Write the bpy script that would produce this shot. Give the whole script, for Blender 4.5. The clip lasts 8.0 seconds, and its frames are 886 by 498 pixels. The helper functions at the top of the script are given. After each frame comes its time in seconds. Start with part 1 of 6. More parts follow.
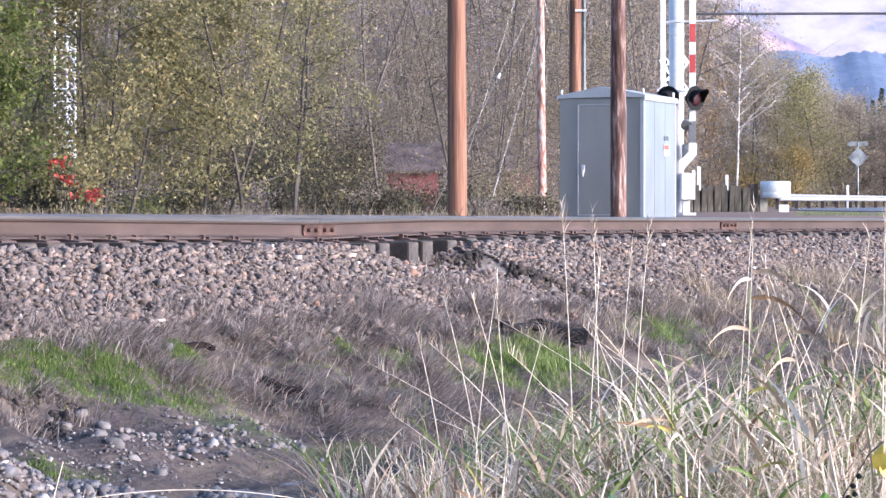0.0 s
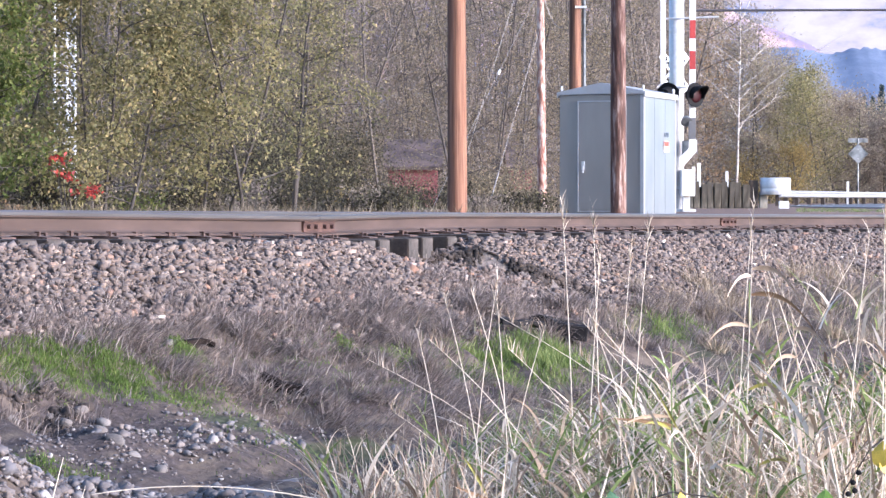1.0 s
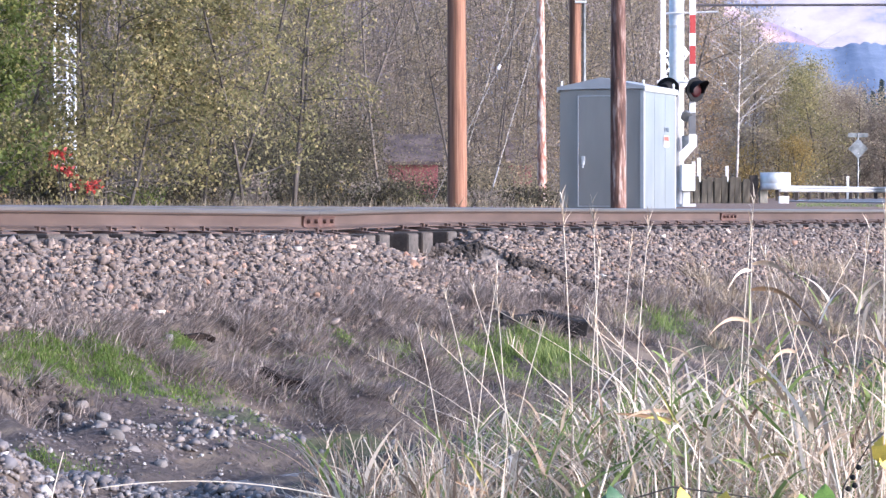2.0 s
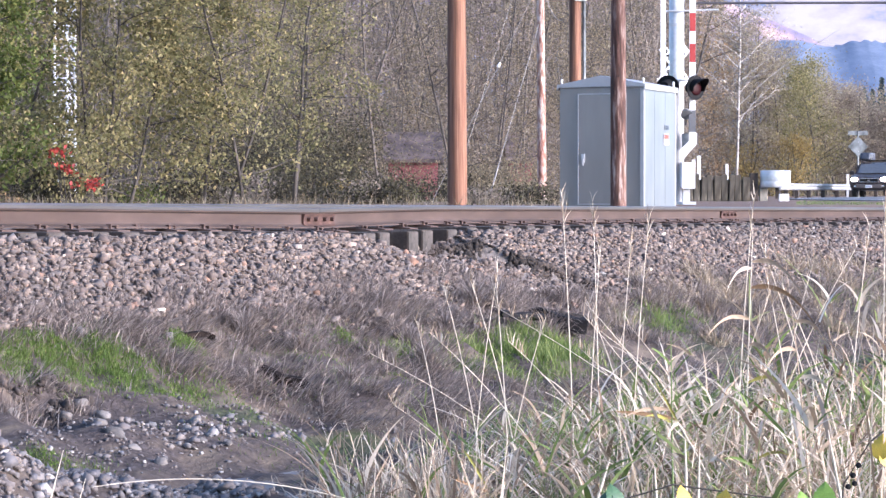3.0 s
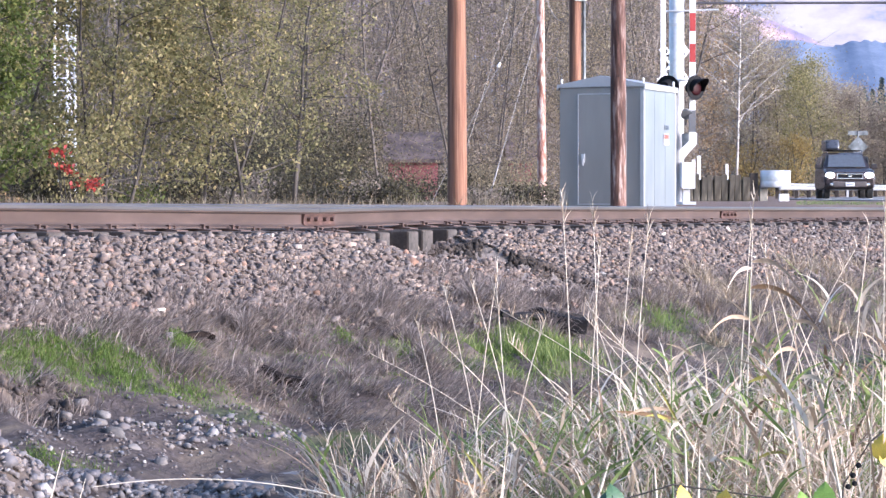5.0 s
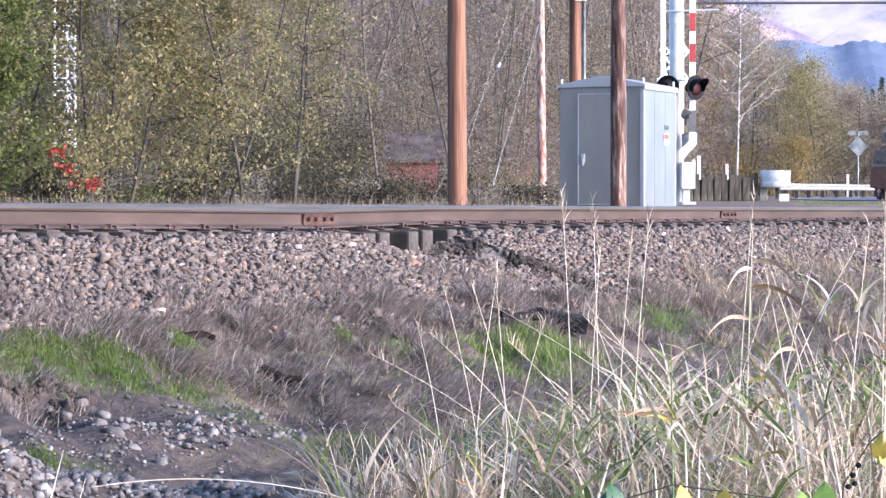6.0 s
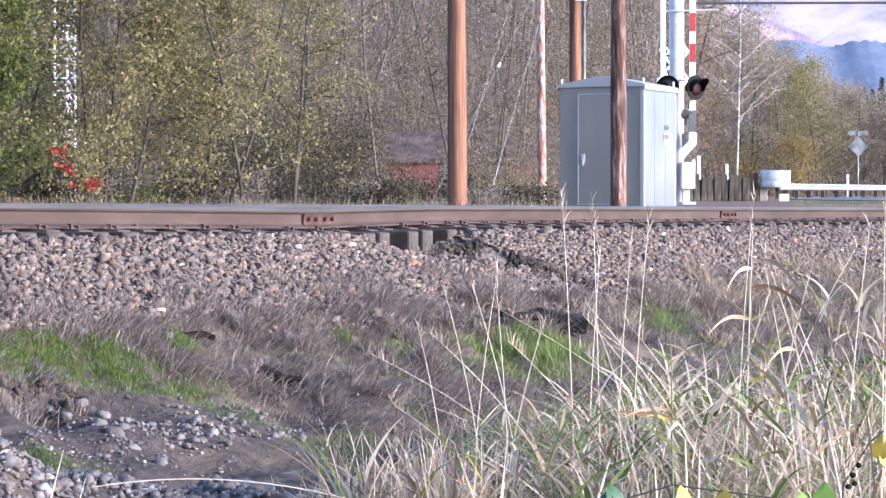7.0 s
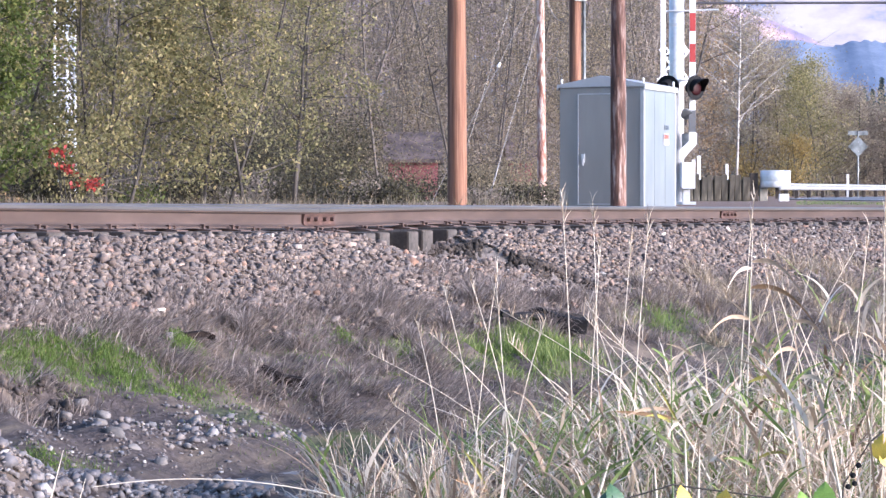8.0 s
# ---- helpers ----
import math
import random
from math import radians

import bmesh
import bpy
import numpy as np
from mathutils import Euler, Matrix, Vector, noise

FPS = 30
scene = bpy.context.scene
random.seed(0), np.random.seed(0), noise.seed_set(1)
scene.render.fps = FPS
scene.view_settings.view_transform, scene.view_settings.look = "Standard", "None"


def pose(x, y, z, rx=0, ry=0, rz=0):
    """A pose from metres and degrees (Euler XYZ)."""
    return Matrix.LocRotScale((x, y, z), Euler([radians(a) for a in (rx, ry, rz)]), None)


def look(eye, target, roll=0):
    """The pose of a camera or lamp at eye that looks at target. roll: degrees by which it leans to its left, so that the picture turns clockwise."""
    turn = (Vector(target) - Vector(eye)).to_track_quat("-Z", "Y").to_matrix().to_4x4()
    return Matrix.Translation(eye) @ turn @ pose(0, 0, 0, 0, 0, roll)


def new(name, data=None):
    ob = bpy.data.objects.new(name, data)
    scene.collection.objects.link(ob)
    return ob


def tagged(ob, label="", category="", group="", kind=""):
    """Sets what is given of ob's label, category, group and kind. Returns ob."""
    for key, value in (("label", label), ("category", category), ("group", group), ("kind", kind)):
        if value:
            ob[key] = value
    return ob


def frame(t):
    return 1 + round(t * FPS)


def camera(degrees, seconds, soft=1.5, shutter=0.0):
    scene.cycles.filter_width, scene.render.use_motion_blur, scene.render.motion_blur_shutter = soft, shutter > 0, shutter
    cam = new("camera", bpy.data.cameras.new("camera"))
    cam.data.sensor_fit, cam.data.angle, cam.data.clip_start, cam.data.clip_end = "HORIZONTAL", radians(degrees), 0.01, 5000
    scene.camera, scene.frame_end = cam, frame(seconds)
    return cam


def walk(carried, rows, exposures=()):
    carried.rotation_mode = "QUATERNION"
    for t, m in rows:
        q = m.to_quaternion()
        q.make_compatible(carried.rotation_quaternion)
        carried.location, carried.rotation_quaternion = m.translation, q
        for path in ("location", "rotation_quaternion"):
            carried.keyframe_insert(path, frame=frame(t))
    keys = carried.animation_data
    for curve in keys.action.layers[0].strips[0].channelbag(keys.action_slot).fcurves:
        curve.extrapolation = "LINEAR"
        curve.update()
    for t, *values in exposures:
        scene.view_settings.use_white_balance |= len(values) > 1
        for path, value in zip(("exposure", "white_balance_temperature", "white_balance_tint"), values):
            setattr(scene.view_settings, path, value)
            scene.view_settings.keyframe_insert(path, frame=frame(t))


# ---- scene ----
# Track frame: x runs along the near rail, -y towards the camera's side, z=0 at the camera's height.
EYE = (0.0, 0.0, 1.7)
TRACK = pose(0, 26.6, 1.7, 0, 0, 67.3)
AX, AY = math.cos(radians(67.3)), math.sin(radians(67.3))


def tilt(rise):
    """The camera's pose; rise is how far it still tilts upwards, in degrees."""
    return pose(*EYE, 90 - 0.756 + rise, 0, 0)


cam = camera(17.82, 8.0, 1.45)
walk(cam, [(0.0, tilt(0.2177)), (0.5, tilt(0.1833)), (1.0, tilt(0.1467)), (1.5, tilt(0.0905)), (2.0, tilt(0.042)),
           (2.5, tilt(0.010)), (2.8, tilt(0.001)), (3.0, tilt(0.0)), (5.0, tilt(0.0)), (8.0, tilt(0.0))],
     [(0.0, 2.15, 5500, 20), (8.0, 2.15, 5500, 20)])

# ---- light ----
world = bpy.data.worlds.new("world")
scene.world = world
world.use_nodes = True
sky = world.node_tree.nodes.new("ShaderNodeTexSky")
sky.sky_type, sky.sun_disc = "NISHITA", False
sky.sun_elevation, sky.sun_rotation = radians(13), radians(114)
sky.air_density, sky.dust_density, sky.ozone_density = 1.0, 1.0, 1.5
world.node_tree.links.new(sky.outputs[0], world.node_tree.nodes["Background"].inputs[0])
world.node_tree.nodes["Background"].inputs[1].default_value = 0.11
sun = new("sun", bpy.data.lights.new("sun", "SUN"))
sun.data.energy, sun.data.angle, sun.data.color = 2.5, radians(22), (1.0, 0.91, 0.82)
sun.matrix_world = look((0, 0, 0), (-0.914 * 0.974, 0.406 * 0.974, -0.225))

# ---- materials ----
def mat(name, rough=0.8, metal=0.0):
    m = bpy.data.materials.new(name)
    m.use_nodes = True
    b = m.node_tree.nodes["Principled BSDF"]
    b.inputs["Roughness"].default_value, b.inputs["Metallic"].default_value = rough, metal
    return m, m.node_tree, b


def node(nt, kind, **values):
    n = nt.nodes.new(kind)
    for k, v in values.items():
        n.inputs[k].default_value = v
    return n


def ramp(nt, fac, stops):
    r = nt.nodes.new("ShaderNodeValToRGB")
    e = r.color_ramp.elements
    while len(e) < len(stops):
        e.new(0.5)
    for i, (p, c) in enumerate(stops):
        e[i].position, e[i].color = p, (*c, 1)
    nt.links.new(fac, r.inputs[0])
    return r.outputs[0]


def grain(nt, scale, detail=6.0, stretch=(1, 1, 1), rough=0.6):
    co = nt.nodes.new("ShaderNodeTexCoord")
    mp = nt.nodes.new("ShaderNodeMapping")
    mp.inputs["Scale"].default_value = stretch
    nt.links.new(co.outputs["Object"], mp.inputs[0])
    n = node(nt, "ShaderNodeTexNoise", Scale=scale, Detail=detail, Roughness=rough)
    nt.links.new(mp.outputs[0], n.inputs["Vector"])
    return n.outputs["Fac"]


def mixed(nt, fac, a, b, blend="MIX"):
    m = nt.nodes.new("ShaderNodeMix")
    m.data_type, m.blend_type = "RGBA", blend
    for v, i in ((fac, 0), (a, 6), (b, 7)):
        if isinstance(v, (int, float)):
            m.inputs[i].default_value = v
        elif isinstance(v, tuple):
            m.inputs[i].default_value = (*v, 1)
        else:
            nt.links.new(v, m.inputs[i])
    return m.outputs[2]


def bump(nt, b, height, strength=0.4, distance=0.01):
    n = node(nt, "ShaderNodeBump", Strength=strength, Distance=distance)
    nt.links.new(height, n.inputs["Height"])
    nt.links.new(n.outputs[0], b.inputs["Normal"])


def worn(name, stops, scale, rough=0.8, metal=0.0, stretch=(1, 1, 1), stain=(0.35, 0.35, 0.35), stain_scale=1.5, strength=0.3, distance=0.004):
    """Two scales of variation: a grain over the stops, and larger stains that multiply it."""
    m, nt, b = mat(name, rough, metal)
    g = grain(nt, scale, 6, stretch)
    c = ramp(nt, g, stops)
    big = ramp(nt, grain(nt, stain_scale, 3, stretch), [(0.35, stain), (0.6, (1, 1, 1))])
    c = mixed(nt, 1.0, c, big, "MULTIPLY")
    nt.links.new(c, b.inputs["Base Color"])
    bump(nt, b, g, strength, distance)
    return m


def island(name, stops, rough=0.8, translucent=0.0, noise_scale=0, spec=0.5, piece=False):
    """Colour by chance from piece to piece."""
    m, nt, b = mat(name, rough)
    if piece:
        f = nt.nodes.new("ShaderNodeObjectInfo").outputs["Random"]
    else:
        f = nt.nodes.new("ShaderNodeNewGeometry").outputs["Random Per Island"]
    c = ramp(nt, f, stops)
    if noise_scale:
        g = grain(nt, noise_scale, 4)
        c = mixed(nt, 0.7, c, ramp(nt, g, [(0.3, (0.68, 0.67, 0.66)), (0.7, (1.2, 1.17, 1.13))]), "MULTIPLY")
        bump(nt, b, g, 0.4, 0.01)
    nt.links.new(c, b.inputs["Base Color"])
    b.inputs["Specular IOR Level"].default_value = spec
    if translucent:
        t = nt.nodes.new("ShaderNodeBsdfTranslucent")
        nt.links.new(c, t.inputs[0])
        x = nt.nodes.new("ShaderNodeMixShader")
        x.inputs[0].default_value = translucent
        nt.links.new(b.outputs[0], x.inputs[1])
        nt.links.new(t.outputs[0], x.inputs[2])
        nt.links.new(x.outputs[0], nt.nodes["Material Output"].inputs[0])
    return m


def plain(name, colour, rough=0.5, metal=0.0, var=0.15, scale=8):
    m, nt, b = mat(name, rough, metal)
    lo = tuple(max(0, c * (1 - var)) for c in colour)
    hi = tuple(min(1, c * (1 + var)) for c in colour)
    g = grain(nt, scale, 5)
    nt.links.new(ramp(nt, g, [(0.3, lo), (0.7, hi)]), b.inputs["Base Color"])
    r = ramp(nt, g, [(0.3, (rough * 0.8,) * 3), (0.7, (min(1, rough * 1.2),) * 3)])
    nt.links.new(r, b.inputs["Roughness"])
    return m


def glow(name, colour, strength):
    m, nt, b = mat(name, 0.3)
    b.inputs["Base Color"].default_value = (*colour, 1)
    b.inputs["Emission Color"].default_value = (*colour, 1)
    b.inputs["Emission Strength"].default_value = strength
    return m


STONES = [(0.0, (0.079, 0.062, 0.054)), (0.25, (0.114, 0.087, 0.075)), (0.45, (0.137, 0.105, 0.089)), (0.62, (0.116, 0.099, 0.093)),
          (0.8, (0.166, 0.131, 0.111)), (0.94, (0.215, 0.177, 0.153)), (0.985, (0.232, 0.134, 0.092)), (1.0, (0.522, 0.470, 0.410))]
M_STONE = island("ballast_stone", STONES, 0.9, 0, 30)
M_STONE_PIECE = island("ballast_stone_piece", STONES, 0.9, 0, 30, piece=True)
M_COBBLE = island("river_stone", [(0, (0.085, 0.074, 0.072)), (0.3, (0.14, 0.12, 0.114)), (0.5, (0.125, 0.122, 0.133)), (0.7, (0.165, 0.134, 0.117)), (0.88, (0.20, 0.18, 0.17)), (1, (0.40, 0.375, 0.35))], 0.75, 0, 14)
M_COBBLE_PIECE = island("pale_cobble", [(0, (0.10, 0.092, 0.088)), (0.5, (0.15, 0.133, 0.122)), (1, (0.215, 0.198, 0.183))], 0.85, 0, 18, piece=True)
M_RUST = worn("rusty_rail", [(0.25, (0.044, 0.027, 0.022)), (0.5, (0.065, 0.042, 0.034)), (0.75, (0.09, 0.06, 0.05))], 6, 0.85, 0.0, (0.25, 1, 1), (0.6, 0.55, 0.5), 0.8)
M_HEAD = worn("worn_rail_head", [(0.3, (0.085, 0.077, 0.077)), (0.7, (0.14, 0.128, 0.128))], 3, 0.38, 0.5, (0.2, 1, 1), (0.8, 0.75, 0.7), 0.6, 0.05)
M_DRUST = worn("dark_rust", [(0.3, (0.030, 0.016, 0.013)), (0.6, (0.062, 0.031, 0.023)), (0.8, (0.095, 0.05, 0.036))], 18, 0.9, 0, (1, 1, 1), (0.5, 0.45, 0.4), 3)
M_JOINT = worn("reddish_rust", [(0.3, (0.045, 0.022, 0.017)), (0.55, (0.085, 0.044, 0.034)), (0.8, (0.135, 0.078, 0.062))], 14, 0.9, 0, (1, 1, 1), (0.6, 0.55, 0.5), 3)
M_PLATE = worn("pale_rust", [(0.3, (0.055, 0.034, 0.028)), (0.55, (0.095, 0.06, 0.05)), (0.8, (0.15, 0.10, 0.083))], 16, 0.9, 0, (1, 1, 1), (0.6, 0.55, 0.5), 3)
M_TIE = worn("creosoted_tie", [(0.3, (0.03, 0.024, 0.02)), (0.6, (0.075, 0.058, 0.048)), (0.8, (0.16, 0.135, 0.12))], 20, 0.9, 0, (0.15, 1, 1), (0.5, 0.45, 0.42), 2, 0.6, 0.01)
M_TIE_END = worn("weathered_tie_end", [(0.3, (0.05, 0.041, 0.036)), (0.7, (0.125, 0.108, 0.097))], 22, 0.9, 0, (1, 1, 1), (0.5, 0.5, 0.5), 4, 0.6, 0.01)
M_POLE = worn("orange_brown_pole", [(0.3, (0.11, 0.048, 0.027)), (0.5, (0.23, 0.108, 0.062)), (0.7, (0.33, 0.18, 0.115))], 7, 0.8, 0, (4, 4, 0.12), (0.30, 0.25, 0.22), 1.1, 0.5, 0.01)
M_OLDPOLE = worn("weathered_brown_pole", [(0.34, (0.035, 0.018, 0.014)), (0.48, (0.115, 0.055, 0.038)), (0.56, (0.21, 0.13, 0.105)), (0.64, (0.42, 0.345, 0.30))], 4.5, 0.85, 0, (4, 4, 0.5), (0.38, 0.27, 0.24), 0.5, 0.6, 0.012)
M_PALEPOLE = worn("pale_peeling_pole", [(0.40, (0.20, 0.10, 0.07)), (0.50, (0.38, 0.25, 0.20)), (0.63, (0.58, 0.48, 0.43))], 3.5, 0.85, 0, (3, 3, 1.0), (0.75, 0.55, 0.5), 0.9, 0.5)
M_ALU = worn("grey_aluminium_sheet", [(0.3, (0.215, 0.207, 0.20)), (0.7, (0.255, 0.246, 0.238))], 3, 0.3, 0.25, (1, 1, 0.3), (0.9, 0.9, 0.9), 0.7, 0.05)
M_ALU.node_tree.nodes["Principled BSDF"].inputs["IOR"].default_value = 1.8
# Same sheet as the front, with blue sky reflection put into the colour.
M_SKY_SIDE = worn("sky_tinted_aluminium_sheet", [(0.3, (0.235, 0.27, 0.315)), (0.7, (0.285, 0.32, 0.365))], 3, 0.3, 0.55, (1, 1, 0.3), (0.9, 0.9, 0.9), 0.7, 0.05)
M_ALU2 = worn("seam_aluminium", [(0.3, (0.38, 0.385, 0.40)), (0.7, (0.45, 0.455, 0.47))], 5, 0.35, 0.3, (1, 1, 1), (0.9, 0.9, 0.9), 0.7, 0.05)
M_GALV = worn("galvanised_steel", [(0.3, (0.50, 0.505, 0.51)), (0.7, (0.62, 0.625, 0.63))], 12, 0.4, 0.25, (1, 1, 1), (0.75, 0.75, 0.75), 1.2, 0.08)
M_BEAM = worn("weathered_galvanised_beam", [(0.3, (0.27, 0.275, 0.28)), (0.7, (0.36, 0.365, 0.37))], 5, 0.45, 0.2, (1, 1, 1), (0.8, 0.8, 0.8), 0.6, 0.08)
# Dull grey fittings; on the road sign the darker grey stands for shade.
M_DULL = worn("dull_shaded_metal", [(0.3, (0.20, 0.215, 0.22)), (0.7, (0.27, 0.285, 0.29))], 6, 0.5, 0.3)
M_WHITE = plain("white_paint", (0.66, 0.66, 0.65), 0.5, 0, 0.06)
M_RED = plain("red_paint", (0.34, 0.04, 0.035), 0.45)
M_BLACK = plain("black_paint", (0.014, 0.014, 0.015), 0.75)
M_BLACK.node_tree.nodes["Principled BSDF"].inputs["Specular IOR Level"].default_value = 0.08
M_LENS = plain("red_lens", (0.02, 0.0015, 0.003), 0.5)
M_LENS.node_tree.nodes["Principled BSDF"].inputs["Specular IOR Level"].default_value = 0.15
M_CONC = worn("stained_concrete", [(0.3, (0.20, 0.185, 0.15)), (0.6, (0.33, 0.31, 0.27)), (0.8, (0.42, 0.40, 0.36))], 5, 0.9, 0, (2, 2, 0.6), (0.45, 0.45, 0.4), 1.5)
M_BOARD = worn("weathered_dark_boards", [(0.3, (0.05, 0.043, 0.032)), (0.6, (0.105, 0.091, 0.07)), (0.8, (0.20, 0.178, 0.14))], 5, 0.9, 0, (2, 2, 0.5), (0.4, 0.38, 0.33), 2.2)
M_ASPH = worn("grey_asphalt", [(0.3, (0.10, 0.10, 0.102)), (0.7, (0.16, 0.16, 0.163))], 20, 0.6, 0, (1, 1, 1), (0.75, 0.75, 0.75), 0.4, 0.3)
M_WIRE = plain("steel_wire", (0.17, 0.16, 0.155), 0.5, 0.5)
M_BARK = worn("grey_bark", [(0.3, (0.04, 0.033, 0.029)), (0.7, (0.10, 0.085, 0.073))], 10, 0.9, 0, (1, 1, 0.2), (0.6, 0.6, 0.6), 1.0)
# Brown bark of the distant trees, lightened to put haze into it.
M_BARK2 = worn("hazed_brown_bark", [(0.3, (0.08, 0.067, 0.058)), (0.7, (0.145, 0.122, 0.105))], 10, 0.9, 0, (1, 1, 0.2), (0.6, 0.6, 0.6), 1.0)
M_BIRCH = worn("pale_bark", [(0.35, (0.22, 0.19, 0.17)), (0.5, (0.42, 0.385, 0.35)), (0.7, (0.60, 0.56, 0.52))], 3, 0.85, 0, (1, 1, 1.5), (0.6, 0.6, 0.6), 1.0)
M_LEAF_G = island("olive_leaves", [(0, (0.125, 0.12, 0.055)), (0.3, (0.19, 0.178, 0.08)), (0.6, (0.26, 0.235, 0.11)), (0.88, (0.34, 0.29, 0.14)), (1, (0.45, 0.36, 0.18))], 0.6, 0.5, 0, 0.15)
M_LEAF_B = island("brown_olive_leaves", [(0, (0.145, 0.118, 0.086)), (0.45, (0.21, 0.174, 0.118)), (0.8, (0.265, 0.22, 0.14)), (1, (0.37, 0.30, 0.18))], 0.7, 0.5, 0, 0.12)
# Brown autumn leaves of the far woods, paled: haze put into both colours.
M_LEAF_F = island("hazed_forest_leaves", [(0, (0.185, 0.152, 0.128)), (0.5, (0.24, 0.198, 0.163)), (0.85, (0.285, 0.24, 0.19)), (1, (0.35, 0.29, 0.215))], 0.7, 0.5, 0, 0.1)
M_LEAF_V = island("hazed_valley_leaves", [(0, (0.27, 0.222, 0.175)), (0.4, (0.33, 0.275, 0.205)), (0.75, (0.36, 0.315, 0.21)), (1, (0.43, 0.36, 0.22))], 0.7, 0.5, 0, 0.1)
M_LEAF_Y = island("yellow_leaves", [(0, (0.17, 0.125, 0.055)), (0.5, (0.28, 0.205, 0.08)), (1, (0.39, 0.285, 0.105))], 0.6, 0.5, 0, 0.12)
M_LEAF_O = island("orange_leaves", [(0, (0.20, 0.145, 0.095)), (0.5, (0.28, 0.192, 0.112)), (1, (0.37, 0.235, 0.115))], 0.6, 0.5, 0, 0.12)
M_LEAF_R = island("red_leaves", [(0, (0.20, 0.02, 0.02)), (0.5, (0.45, 0.05, 0.04)), (1, (0.62, 0.12, 0.08))], 0.6, 0.35)
M_LEAF_D = island("dark_undergrowth_leaves", [(0, (0.04, 0.035, 0.025)), (0.5, (0.072, 0.063, 0.043)), (0.85, (0.11, 0.10, 0.06)), (1, (0.18, 0.155, 0.08))], 0.7, 0.35, 0, 0.1)
M_LEAF_L = island("fresh_green_leaves", [(0, (0.055, 0.07, 0.02)), (0.5, (0.115, 0.145, 0.04)), (0.85, (0.18, 0.20, 0.06)), (1, (0.28, 0.26, 0.09))], 0.6, 0.5, 0, 0.15)
# Dark needles, lightened to bluish grey: distance haze put into the colour.
M_NEEDLE = island("hazed_dark_needles", [(0, (0.035, 0.06, 0.065)), (1, (0.07, 0.10, 0.10))], 0.8, 0.1)
M_TWIG = island("bare_twigs", [(0, (0.08, 0.067, 0.058)), (0.6, (0.15, 0.125, 0.108)), (0.93, (0.20, 0.17, 0.147)), (1, (0.32, 0.285, 0.25))], 0.9, 0, 0, 0.1)
M_STRAW = island("straw", [(0, (0.17, 0.105, 0.065)), (0.3, (0.33, 0.245, 0.165)), (0.7, (0.50, 0.41, 0.305)), (1, (0.70, 0.62, 0.51))], 0.65, 0.25)
M_GRASS = island("green_grass", [(0, (0.085, 0.12, 0.035)), (0.5, (0.16, 0.215, 0.06)), (1, (0.28, 0.32, 0.12))], 0.6, 0.4, 0, 0.2)
M_LUSH = island("bright_green_grass", [(0, (0.07, 0.095, 0.025)), (0.5, (0.105, 0.165, 0.035)), (0.9, (0.17, 0.235, 0.065)), (1, (0.30, 0.29, 0.13))], 0.7, 0.4, 0, 0.15)
M_WEED = island("dead_brown_grass", [(0, (0.10, 0.08, 0.07)), (0.5, (0.20, 0.165, 0.148)), (0.85, (0.30, 0.255, 0.228)), (1, (0.45, 0.39, 0.34))], 0.85, 0.3, 0, 0.15)


def ground_material():
    m, nt, b = mat("earth_and_gravel", 0.95)
    co = nt.nodes.new("ShaderNodeTexCoord")
    sep = nt.nodes.new("ShaderNodeSeparateXYZ")
    nt.links.new(co.outputs["Object"], sep.inputs[0])
    fine = grain(nt, 22, 8)
    mid = grain(nt, 3.0, 5)
    big = grain(nt, 0.7, 4)
    earth = ramp(nt, fine, [(0.3, (0.044, 0.035, 0.032)), (0.55, (0.086, 0.07, 0.065)), (0.75, (0.14, 0.117, 0.11))])
    thatch = ramp(nt, mid, [(0.3, (0.09, 0.068, 0.052)), (0.7, (0.17, 0.135, 0.105))])
    moss = ramp(nt, fine, [(0.3, (0.03, 0.06, 0.01)), (0.7, (0.075, 0.14, 0.02))])
    stony = ramp(nt, fine, [(0.3, (0.11, 0.095, 0.085)), (0.6, (0.20, 0.172, 0.155)), (0.8, (0.29, 0.25, 0.225))])
    c = mixed(nt, ramp(nt, mid, [(0.45, (0, 0, 0)), (0.6, (1, 1, 1))]), earth, thatch)
    c = mixed(nt, ramp(nt, big, [(0.56, (0, 0, 0)), (0.68, (0.55, 0.55, 0.55))]), c, moss)
    # ballast between the shoulder's two toes
    edge = nt.nodes.new("ShaderNodeMath")
    edge.operation = "ADD"
    nt.links.new(sep.outputs[1], edge.inputs[0])
    edge.inputs[1].default_value = 1.6
    band = nt.nodes.new("ShaderNodeMapRange")
    band.inputs["From Min"].default_value, band.inputs["From Max"].default_value = -0.15, 0.15
    nt.links.new(edge.outputs[0], band.inputs[0])
    far = nt.nodes.new("ShaderNodeMapRange")
    far.inputs["From Min"].default_value, far.inputs["From Max"].default_value = 4.2, 3.6
    nt.links.new(sep.outputs[1], far.inputs[0])
    both = nt.nodes.new("ShaderNodeMath")
    both.operation = "MULTIPLY"
    nt.links.new(band.outputs[0], both.inputs[0])
    nt.links.new(far.outputs[0], both.inputs[1])
    c = mixed(nt, both.outputs[0], c, stony)
    # trodden pale dirt beyond the track
    yard = ramp(nt, fine, [(0.3, (0.19, 0.13, 0.10)), (0.7, (0.28, 0.20, 0.158))])
    c = mixed(nt, ramp(nt, far.outputs[0], [(0.0, (0.75, 0.75, 0.75)), (0.6, (0, 0, 0))]), c, yard)
    nt.links.new(c, b.inputs["Base Color"])
    b.inputs["Specular IOR Level"].default_value = 0.08
    bump(nt, b, fine, 0.7, 0.03)
    return m


M_GROUND = ground_material()


